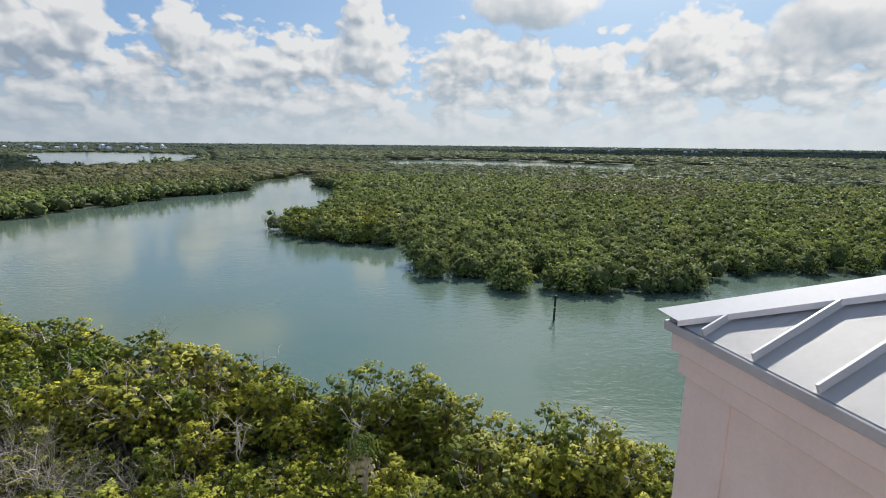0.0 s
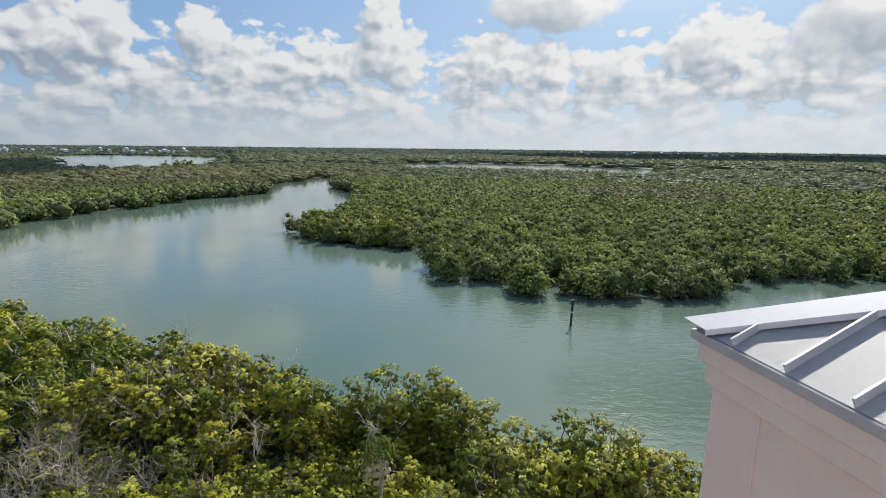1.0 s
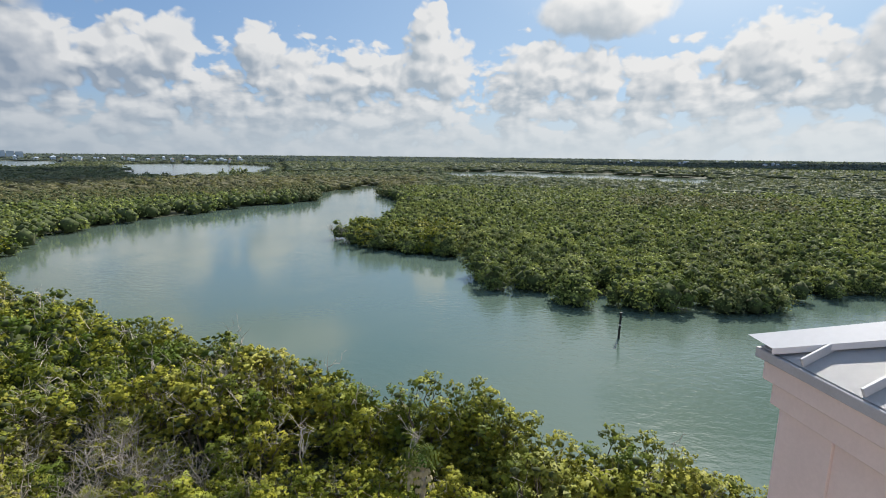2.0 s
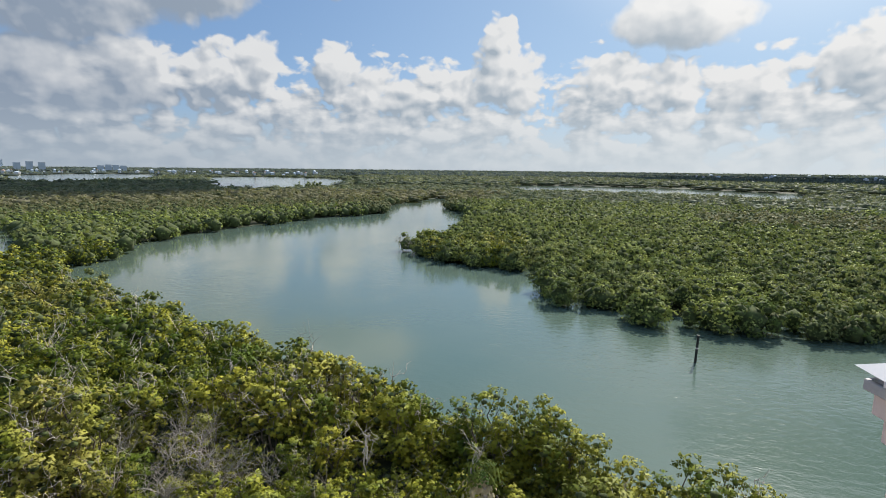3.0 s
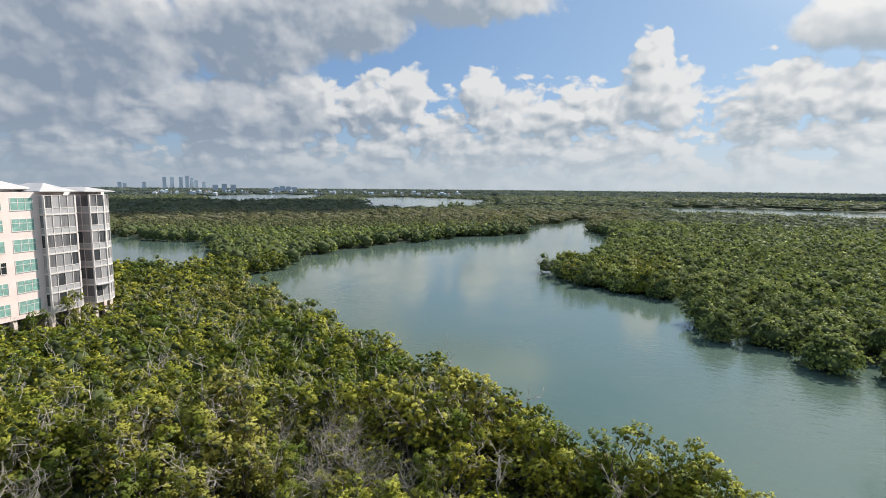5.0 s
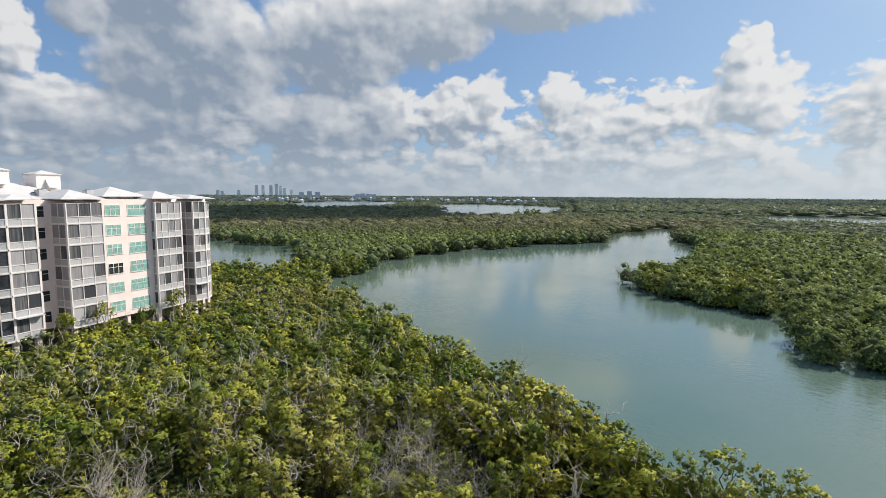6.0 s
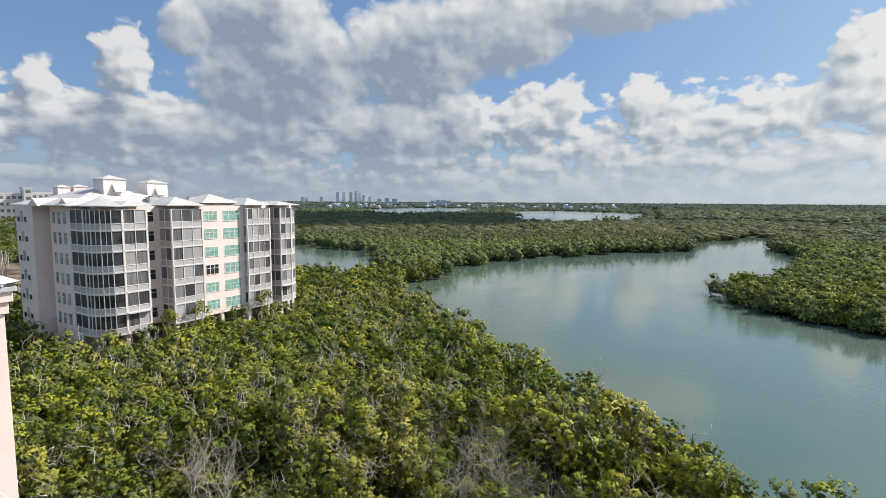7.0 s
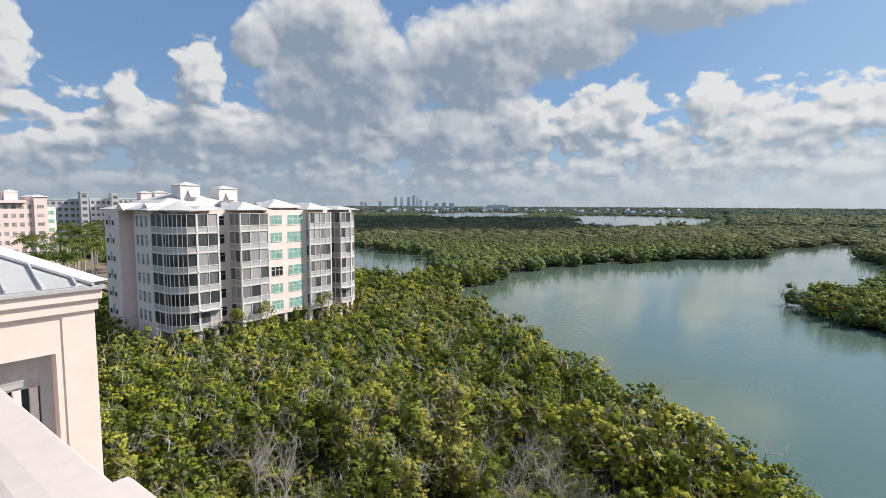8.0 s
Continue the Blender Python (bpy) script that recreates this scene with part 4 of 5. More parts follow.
M_SCREEN = material("screened_opening", pane_build)
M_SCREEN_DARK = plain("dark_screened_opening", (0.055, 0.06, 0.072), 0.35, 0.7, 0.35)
M_RAIL = plain("pale_grey_balustrade", (0.46, 0.45, 0.46), 0.6, 0.12, 6.0)
M_SHUT = plain("pale_window_shutters", (0.36, 0.36, 0.36), 0.4, 0.5, 0.5)
M_GLASS = plain("dark_window_glass", (0.035, 0.04, 0.045), 0.12, 0.3, 0.8)
M_AQUA = plain("aqua_shuttered_glass", (0.27, 0.47, 0.42), 0.25, 0.25, 1.6)
M_PINK = plain("rose_stucco", (0.78, 0.62, 0.60), 0.85, 0.06, 1.5, 0.003)
M_CONDO = plain("pale_blush_stucco", (0.82, 0.685, 0.645), 0.85, 0.06, 0.9, 0.003)
M_SHADE = plain("garage_shade_concrete", (0.16, 0.15, 0.14), 0.9, 0.2, 1.0)
M_SEAM = plain("grey_white_roof_rib", (0.50, 0.51, 0.54), 0.4, 0.06, 3.0)


# ---- the building under the terrace ----
def window_bay(yaw, corner, side, opening, label):
    """A corner bay of the terrace building: stucco wall, stepped cornice, gutter and ribbed metal hip roof.
    Its frame has y outwards along the eave, x inwards under the roof times side, z from the eave."""
    bay = thing("corner_bay", label, "building bay", "corner bays of the terrace building")
    bay.matrix_world = pose(corner[0], corner[1], corner[2], 0, 0, yaw)

    def bx(bm, x0, x1, y0, y1, z0, z1):
        xa, xb = sorted((x0 * side, x1 * side))
        box(bm, xa, xb, y0, y1, z0, z1)

    depth, back, slope = 6.0, -9.0, 0.5
    low = -corner[2] + 0.3
    # wall with an opening where the window stands
    bm = bmesh.new()
    if opening:
        y0, y1, z0, z1 = opening
        bx(bm, 0.21, 0.98, y1 + 0.0, -0.18, low, -0.52)
        bx(bm, 0.21, 0.98, back, y0, low, -0.52)
        bx(bm, 0.21, 0.98, y0, y1, z1, -0.52)
        bx(bm, 0.21, 0.98, y0, y1, low, z0)
        bx(bm, 0.985, depth, back, -0.18, low, -0.52)
    else:
        bx(bm, 0.21, depth, back, -0.18, low, -0.52)
    part("wall", done(bm), M_STUCCO, bay)
    bm = bmesh.new()
    bx(bm, 0.185, 0.75, -0.72, -0.155, low, -0.525)
    part("pilaster", done(bm, 0.006), M_STUCCO, bay)
    bm = bmesh.new()
    bx(bm, 0.125, depth, back, -0.10, -0.53, -0.30)
    part("lower_frieze", done(bm, 0.01), M_STUCCO, bay)
    bm = bmesh.new()
    bx(bm, 0.06, depth, back, -0.045, -0.305, -0.10)
    part("upper_frieze", done(bm, 0.012), M_STUCCO, bay)
    bm = bmesh.new()
    bx(bm, 0.0, depth, back, 0.0, -0.105, -0.012)
    part("gutter", done(bm, 0.008), M_GREY, bay, "grey painted metal gutter edge")
    # roof planes meeting on the hip
    bm = bmesh.new()
    d = depth
    pts = [(0.02, back, 0), (0.02, -0.02, 0), (d, -d, (d - 0.02) * slope), (d, back, (d - 0.02) * slope)]
    bm.faces.new([bm.verts.new((x * side, y, z)) for x, y, z in pts])
    pts = [(0.02, -0.02, 0), (d + 3, -0.02, 0), (d + 3, -d, (d - 0.02) * slope), (d, -d, (d - 0.02) * slope)]
    bm.faces.new([bm.verts.new((x * side, y, z)) for x, y, z in pts])
    bmesh.ops.solidify(bm, geom=list(bm.faces), thickness=0.012)
    part("roof_sheet", done(bm), M_ROOF, bay, "white standing-seam metal roof")
    seam_y = -0.504
    while seam_y > -5.0:
        run = min(-seam_y, d) - 0.2
        bm = bmesh.new()
        bx(bm, 0.0, run * math.hypot(1, slope), -0.013, 0.013, 0.0, 0.075)
        rot = Matrix.Rotation(-side * math.atan(slope), 4, "Y")
        bm.transform(Matrix.Translation((0.03 * side, seam_y, 0.006)) @ rot)
        part("roof_rib", done(bm, 0.004), M_SEAM, bay)
        bm = bmesh.new()
        box(bm, -0.013, 0.013, 0.0, run * math.hypot(1, slope), 0.0, 0.07)
        rot = Matrix.Rotation(-math.atan(slope), 4, "X") @ Matrix.Rotation(math.pi, 4, "Z")
        bm.transform(Matrix.Translation((-seam_y * side, -0.03, 0.006)) @ rot)
        part("roof_rib", done(bm, 0.004), M_SEAM, bay)
        seam_y -= 0.541
    # hip cap: a folded strip over the hip, cut off along the eaves
    bm = bmesh.new()
    for k in (0.0, d):
        for x, y, z in ((-0.035, -0.235, 0.002), (-0.035, -0.235, 0.058), (-0.05, 0.05, 0.085), (0.235, 0.035, 0.058), (0.235, 0.035, 0.002)):
            bm.verts.new(((x + k) * side, y - k, z + k * slope))
    bm.verts.ensure_lookup_table()
    for i in range(4):
        bm.faces.new((bm.verts[i], bm.verts[i + 1], bm.verts[i + 6], bm.verts[i + 5]))
    bm.faces.new([bm.verts[i] for i in range(5)])
    part("hip_cap", done(bm), M_ROOF, bay, "folded white metal hip cap")
    if opening:
        y0, y1, z0, z1 = opening
        win = part("window", boxed(*sorted((0.66 * side, 0.68 * side)), y0, y1, z0, z1), M_GLASS, bay)
        bm = bmesh.new()
        for ya, yb, za, zb, xa in ((y0, y1, z1 - 0.16, z1, 0.50), (y0, y1, z1 - 0.62, z1 - 0.5, 0.54), (y1 - 0.2, y1, z0, z1 - 0.16, 0.50), (y0, y0 + 0.12, z0, z1 - 0.16, 0.50)):
            bx(bm, xa, 0.658, ya, yb, za, zb)
        part("window_frame", done(bm), M_GREY, win, "grey painted window frame")
        part("valance", boxed(*sorted((0.53 * side, 0.60 * side)), y0 + 0.12, y1 - 0.2, z1 - 0.5, z1 - 0.165), M_RAIL, win, "pale grey panel over the sash")
        bm = bmesh.new()
        for ya in (y1 - 0.36, y1 - 0.62, y1 - 1.1):
            bx(bm, 0.57, 0.655, ya, ya + 0.13, z0, z1 - 0.62)
        bx(bm, 0.57, 0.655, y0 + 0.12, y1 - 0.2, z1 - 0.665, z1 - 0.621)
        part("sash", done(bm), M_WHITE, win, "white sash bars")
    return bay


c0 = (lambda a, b, yaw: (-math.sin(radians(yaw)) * a + math.cos(radians(yaw)) * b, math.cos(radians(yaw)) * a + math.sin(radians(yaw)) * b))
window_bay(13.5, (*c0(4.08, 3.225, 13.5), 21.35), 1, None, "pale pink stucco corner bay under a white ribbed metal hip roof")
window_bay(16.0, (*c0(3.74, -12.2, 16.0), 21.35), -1, (-3.1, -0.84, -3.2, -1.30), "pale pink stucco corner bay with a recessed window under white roof")


def make_terrace():
    """The stuccoed parapet of the terrace, rounded on its inner side, and the body of the building behind."""
    terrace = thing("terrace_building", "pale stucco terrace front with a rounded parapet", "building")
    terrace.matrix_world = pose(0, 0, 0, 0, 0, 16)
    arc = [(-0.11, 21.4), (-0.11, 22.22)]
    for k in range(8):
        a = math.pi - k * math.pi / 14
        arc.append((0.088 + 0.198 * math.cos(a), 22.22 + 0.18 * math.sin(a)))
    arc += [(0.18, 22.40), (0.19, 22.39), (0.19, 22.24), (0.165, 22.22), (0.165, 0.3), (-0.11, 0.3)]

    def run(x0, x1, grow, up):
        bm = bmesh.new()
        rings = [[bm.verts.new((x, y + (grow if y > 0.17 else 0), z + (up if z > 22 else 0))) for y, z in arc] for x in (x0, x1)]
        n = len(arc)
        for i in range(n):
            j = (i + 1) % n
            bm.faces.new((rings[0][i], rings[0][j], rings[1][j], rings[1][i]))
        bm.faces.new(rings[0])
        bm.faces.new(rings[1])
        return done(bm)

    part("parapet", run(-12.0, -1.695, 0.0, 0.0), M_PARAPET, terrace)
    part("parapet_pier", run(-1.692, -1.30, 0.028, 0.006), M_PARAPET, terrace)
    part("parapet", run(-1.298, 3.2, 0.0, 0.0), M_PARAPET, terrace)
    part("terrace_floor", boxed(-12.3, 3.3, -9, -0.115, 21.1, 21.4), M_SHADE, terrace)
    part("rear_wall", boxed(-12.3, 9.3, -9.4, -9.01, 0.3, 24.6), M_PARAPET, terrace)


make_terrace()


# ---- the neighbouring apartment building ----
FLOOR, TOP = 2.88, 21.45


def condo():
    """Six floors of screened balconies and windows over a garage, stepped bays towards the river, white hip roofs."""
    home = thing("apartment_building", "pale pink six-storey condominium with screened balconies beside the mangroves", "building")
    home.matrix_world = pose(0, 0, 0, 0, 0, 16)   # x out of the river front, y along it

    def P(a, b):
        return (b, a)

    z_low, z_eave = TOP - 6 * FLOOR + 0.1, TOP + 0.45
    plan = [P(33.25, -80.2), P(33.25, -86.6), P(34.4, -86.6), P(34.4, -88.9), P(32.0, -88.9), P(32.0, -94.6), P(35, -97), P(69.5, -97), P(69.5, -77),
            P(66.6, -75.2), P(66.0, -76.2), P(63.5, -76.5), P(61.0, -75.6), P(56.7, -75.6), P(56.7, -74.3), P(48.1, -74.3), P(48.0, -76.2), P(43.3, -76.4), P(39.6, -76.4),
            P(39.5, -75.7), P(36.6, -75.7), P(35.2, -77.5), P(35.2, -80.2)]
    bm = bmesh.new()
    prism(bm, plan, z_low, z_eave)
    part("wall", done(bm), M_CONDO, home)
    bm = bmesh.new()
    prism(bm, [P(34.38, -86.7), P(34.38, -88.85), P(34.5, -88.85), P(34.5, -86.7)], z_low, z_eave - 0.02)
    part("recess_wall", done(bm), M_PINK, home, "deeper pink recessed wall")
    bm = bmesh.new()
    prism(bm, [P(33.3, -80.6), P(33.3, -86.6), P(34.45, -86.6), P(34.45, -88.9), P(32.05, -88.9), P(32.05, -94.6), P(35, -97), P(44, -97), P(44, -82), P(36.5, -80.6)], 0.3, z_low - 0.003)
    part("basement_wall", done(bm), M_CONDO, home)
    # garage under the building: a solid core coloured dark in place of its inner shade
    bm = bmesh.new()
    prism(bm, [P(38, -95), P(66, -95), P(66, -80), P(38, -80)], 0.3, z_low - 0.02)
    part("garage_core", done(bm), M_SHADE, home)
    for a, b in ((33.6, -80), (33.6, -85.8), (33, -93.5), (36.7, -74.2), (39.3, -74.2), (43.7, -74.0), (47.8, -74.0), (52, -74.8), (56.9, -74.2), (60.9, -74.2), (64, -74.2), (67.6, -75.2), (69, -78)):
        part("column", boxed(b - 0.28, b + 0.28, a - 0.28, a + 0.28, 0.2, z_low + 0.05), M_CONDO, home)

    def balcony(p, q, floor, panes, corner=0.13, screen=None):
        """One storey of a screened balcony from p to q: white frame, screens and a balustrade."""
        z1 = TOP - floor * FLOOR
        z0 = z1 - FLOOR
        p, q = Vector(p), Vector(q)
        d = q - p
        bm = bmesh.new()
        strip_box(bm, p, q, 0.5, z0 + 0.02, z0 + 0.20, 0.06)
        ob = part("screened_balcony", done(bm), M_WHITE, home)
        for name, thick, za, zb, out in (("header", 0.18, z1 - 0.04, z1 + 0.019, 0.03), ("rail", 0.08, z0 + 0.98, z0 + 1.06, 0.04)):
            bm = bmesh.new()
            strip_box(bm, p, q, thick, za, zb, out)
            part(name, done(bm), M_WHITE, ob)
        for k in range(panes + 1):
            w = corner if k in (0, panes) else 0.04
            c = p + d * (k / panes)
            u = d.normalized() * w
            bm = bmesh.new()
            strip_box(bm, c - u, c + u, 0.14, z0 + 0.2, z1 - 0.04, 0.032)
            part("post", done(bm), M_WHITE, ob)
        bm = bmesh.new()
        strip_box(bm, p, q, 0.03, z0 + 0.2, z0 + 0.98, -0.01)
        part("balustrade", done(bm), M_RAIL, ob, "pale grey balustrade panel")
        for k in range(panes):
            bm = bmesh.new()
            strip_box(bm, p + d * (k / panes), p + d * ((k + 1) / panes), 0.03, z0 + 1.06, z1 - 0.04, -0.05)
            part("screen", done(bm), screen or M_SCREEN, ob)

    runs = [(P(33.05, -80.3), P(33.05, -76.7), 2)]
    cx, cy, rad = 36.4, -76.85, 3.35
    arc = [P(cx - rad * math.cos(t), cy + rad * math.sin(t)) for t in np.linspace(0.05, math.pi / 2, 5)]
    runs += [(arc[i], arc[i + 1], 2 if i < 3 else 1) for i in range(4)]
    runs += [(P(36.5, -73.5), P(39.74, -73.5), 2)]
    runs += [(P(43.1, -76.4), P(43.28, -73.5), 2), (P(43.3, -73.5), P(48.3, -73.5), 3)]
    runs += [(P(56.3, -75.6), P(56.5, -73.5), 2), (P(56.5, -73.5), P(61.3, -73.5), 4)]
    runs += [(P(63.3, -76.4), P(63.6, -73.5), 2), (P(63.66, -73.5), P(66.2, -73.5), 2), (P(66.2, -73.5), P(68.0, -74.6), 2), (P(68.0, -74.6), P(69.4, -77.0), 2)]
    for p, q, panes in runs:
        for floor in range(6):
            curved = p in arc or q in arc[:4]
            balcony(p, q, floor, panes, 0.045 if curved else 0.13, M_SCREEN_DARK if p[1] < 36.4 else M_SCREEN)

    def window(p, q, z0, z1, cols, rows, glass):
        """A window set in the wall from p to q: frame, bars and panes."""
        p, q = Vector(p), Vector(q)
        d = (q - p)
        u = d.normalized()
        bm = bmesh.new()
        strip_box(bm, p - u * 0.05, q + u * 0.05, 0.12, z0 - 0.08, z0, 0.07)
        win = part("window", done(bm), M_WHITE, home)
        bars = [(p, q, 0.08, z1 - 0.06, z1, 0.04)]
        bars += [(p + d * (k / cols) - u * 0.035, p + d * (k / cols) + u * 0.035, 0.08, z0, z1 - 0.06, 0.042) for k in range(cols + 1)]
        bars += [(p, q, 0.07, z0 + (z1 - z0) * 0.62 - 0.03, z0 + (z1 - z0) * 0.62 + 0.03, 0.035)] * (rows - 1)
        for bar in bars:
            bm = bmesh.new()
            strip_box(bm, *bar)
            part("frame_bar", done(bm), M_WHITE, win)
        for k in range(cols):
            bm = bmesh.new()
            strip_box(bm, p + d * (k / cols), p + d * ((k + 1) / cols), 0.04, z0, z1 - 0.02, 0.02)
            part("pane", done(bm), glass if not isinstance(glass, list) else glass[k % len(glass)], win)

    for floor in range(6):
        z1 = TOP - floor * FLOOR - 0.35
        aqua = M_GLASS if floor == 3 else M_AQUA
        window(P(49.15, -74.3), P(51.4, -74.3), z1 - 1.55, z1, 3, 2, aqua)
        window(P(52.55, -74.3), P(55.55, -74.3), z1 - 1.65, z1 + 0.05, 3, 2, M_AQUA)
        window(P(40.9, -76.4), P(42.3, -76.4), z1 - 1.5, z1, 1, 2, M_GLASS)
        for b in (-85.9, -84.3, -82.7):
            window(P(33.25, b), P(33.25, b + 1.0), z1 - 1.7, z1, 1, 2, M_SHUT)
        window(P(34.36, -88.5), P(34.36, -87.9), z1 - 1.35, z1, 1, 2, M_GLASS)
        window(P(34.36, -87.6), P(34.36, -87.0), z1 - 1.35, z1, 1, 2, M_GLASS)
        window(P(32.0, -92.9), P(32.0, -91.9), z1 - 1.6, z1, 1, 2, M_SHUT)
        window(P(32.0, -94.0), P(32.0, -93.1), z1 - 1.6, z1 - 0.8, 1, 1, M_GLASS)
        window(P(32.0, -91.7), P(32.0, -90.8), z1 - 1.6, z1 - 0.8, 1, 1, M_GLASS)
    # awnings over the lowest balconies
    for p, q in ((P(36.5, -73.4), P(39.7, -73.4)), (P(63.7, -73.4), P(66.2, -73.4)), (P(34.2, -88.8), P(34.2, -86.7))):
        bm = bmesh.new()
        strip_box(bm, p, q, 0.55, TOP - 5 * FLOOR + 0.02 if p[0] > -80 else 4.9, TOP - 5 * FLOOR + 0.14 if p[0] > -80 else 5.1, 0.5)
        part("awning", done(bm), M_RAIL, home)
    # roofs
    for b0, b1, a0, a1, z, pitch in ((-97, -79, 32.2, 50, z_eave + 0.13, 0.33), (-88, -73.5, 36.4, 40, z_eave + 0.12, 0.30), (-82, -73.5, 42.9, 48.6, z_eave + 0.15, 0.42), (-82, -73.6, 56.2, 61.6, z_eave + 0.15, 0.42), (-84, -76.5, 50.5, 57.5, z_eave + 0.5, 0.40), (-83, -73.8, 63.2, 68.5, z_eave + 0.1, 0.24)):
        bm = bmesh.new()
        hip_roof(bm, b0, b1, a0, a1, z, pitch, 0.14, 0.1)
        part("roof", done(bm), M_ROOF_DULL, home, "white metal hip roof")
    # rounded eave over the curved corner
    bm = bmesh.new()
    ring = [P(cx - (rad + 0.2) * math.cos(t), cy + (rad + 0.2) * math.sin(t)) for t in np.linspace(-0.1, math.pi / 2, 9)]
    lo = [bm.verts.new((x, y, z_eave - 0.05)) for x, y in ring]
    hi = [bm.verts.new((x, y, z_eave + 0.12)) for x, y in ring]
    apex = bm.verts.new((-80.5, 37.5, z_eave + 1.5))
    for i in range(8):
        bm.faces.new((lo[i], lo[i + 1], hi[i + 1], hi[i]))
        bm.faces.new((hi[i], hi[i + 1], apex))
    part("roof", done(bm), M_ROOF_DULL, home, "white metal roof over the rounded corner")
    for b0, b1, a in ((-89.4, -86.2, 31.7), (-83.2, -79.8, 32.8)):
        bm = bmesh.new()
        m = (b0 + b1) / 2
        v = [bm.verts.new(p) for p in ((b0, a, z_eave), (b1, a, z_eave), (m, a, z_eave + 1.1), (b0, a + 4, z_eave), (b1, a + 4, z_eave), (m, a + 4, z_eave + 1.1))]
        for f in ((0, 1, 2), (5, 4, 3), (0, 2, 5, 3), (1, 4, 5, 2), (0, 3, 4, 1)):
            bm.faces.new([v[i] for i in f])
        part("gable", done(bm), M_CONDO, home)
    bm = bmesh.new()
    prism(bm, [P(35, -96.5), P(69, -96.5), P(69, -77.5), P(35, -77.5)], z_eave - 0.01, z_eave + 0.3)
    part("roof_deck", done(bm), M_ROOF_DULL, home)
    # stair and lift heads, plant on the roof
    for a0, a1, b0, b1, z1, mat in ((39.1, 42.3, -86.5, -83.5, 25.9, M_WHITE), (45.6, 48.9, -86.5, -83.5, 25.5, M_WHITE), (36.7, 38.4, -93.8, -92.2, 24.7, M_PINK), (38.9, 40.8, -93.8, -92.2, 24.8, M_PINK)):
        head = part("stair_head", boxed(b0, b1, a0, a1, z_eave + 0.2, z1), mat, home)
        bm = bmesh.new()
        hip_roof(bm, b0, b1, a0, a1, z1 + 0.06, 0.35, 0.12, 0.1)
        part("cap_roof", done(bm), M_ROOF_DULL, head)
        if mat is M_WHITE:
            # a louvred hood over the door on the roof
            bm = bmesh.new()
            lo, hi = z1 - 1.9, z1 - 0.7
            v = [bm.verts.new(p) for p in ((b1, a0 + 1.2, lo), (b1, a1 - 0.5, lo), (b1, a0 + 1.2, hi), (b1, a1 - 0.5, hi), (b1 + 0.9, a0 + 1.2, lo), (b1 + 0.9, a1 - 0.5, lo))]
            for f in ((0, 1, 3, 2), (0, 4, 5, 1), (2, 3, 5, 4), (0, 2, 4), (1, 5, 3)):
                bm.faces.new([v[i] for i in f])
            part("hood", done(bm), M_ROOF_DULL, head)
    r = np.random.default_rng(5)
    for k in range(16):
        a, b = (r.uniform(42.5, 46.5), r.uniform(-86, -80)) if k < 8 else (r.uniform(49.5, 56), r.uniform(-82, -78))
        s = r.uniform(0.3, 0.6)
        unit_ob = part("roof_unit", boxed(b - s, b + s, a - s, a + s, z_eave + 0.29, z_eave + 0.35 + s * 1.8, bevel=0.04), M_GREY if k % 3 else M_WHITE, home)
        bm = bmesh.new()
        bmesh.ops.create_cone(bm, cap_ends=True, segments=10, radius1=s * 0.7, radius2=s * 0.7, depth=0.12, matrix=Matrix.Translation((b, a, z_eave + 0.41 + s * 1.8)))
        part("fan_grille", bm, M_SHADE, unit_ob)


condo()


# ---- the grounds beyond the neighbouring building ----
def soil_build(n, bsdf, out):
    p = position(n)
    f = n.noise(p, 0.25, 5.0, 0.6)
    n.link(n.mix(f, (0.13, 0.095, 0.068, 1), (0.25, 0.19, 0.14, 1)), bsdf.inputs["Base Color"])
    bsdf.inputs["Roughness"].default_value = 0.95
    bump(n, bsdf, f, 0.4, 0.2)


M_SOIL = material("bare_sandy_soil", soil_build)
M_PALM = leaves("palm_fronds", (0.030, 0.050, 0.010, 1), (0.090, 0.115, 0.020, 1), (0.12, 0.10, 0.04, 1), thin=0.1)
M_PALMTRUNK = plain("pale_palm_trunk", (0.42, 0.37, 0.32), 0.85, 0.2, 1.5, 0.01)
# blue-grey air haze is put into the colours of these far walls and windows
M_HAZE = plain("haze_tinted_tower_concrete", (0.60, 0.66, 0.73), 0.8, 0.08, 0.05)
M_HAZE_WIN = plain("haze_tinted_window_bands", (0.44, 0.51, 0.60), 0.4, 0.1, 0.05)
M_RESORT = plain("haze_tinted_resort_concrete", (0.46, 0.52, 0.60), 0.8, 0.08, 0.05)
M_APART = plain("grey_white_stucco", (0.54, 0.54, 0.56), 0.85, 0.08, 0.4)
M_TILE = plain("terracotta_roof", (0.40, 0.26, 0.19), 0.8, 0.2, 0.3)
M_POST = plain("tarred_pile", (0.025, 0.024, 0.022), 0.7, 0.3, 3.0)
M_SPRING = leaves("yellow_green_shrub_leaves", (0.20, 0.23, 0.04, 1), (0.40, 0.42, 0.09, 1), (0.30, 0.28, 0.10, 1))
M_STRAW = plain("dry_straw_fronds", (0.46, 0.39, 0.24), 0.9, 0.25, 4.0)
M_TWIG = plain("dry_grey_twigs", (0.40, 0.36, 0.31), 0.9, 0.25, 4.0)


def from_terrace(yaw, dist):
    return -math.sin(radians(yaw)) * dist, math.cos(radians(yaw)) * dist


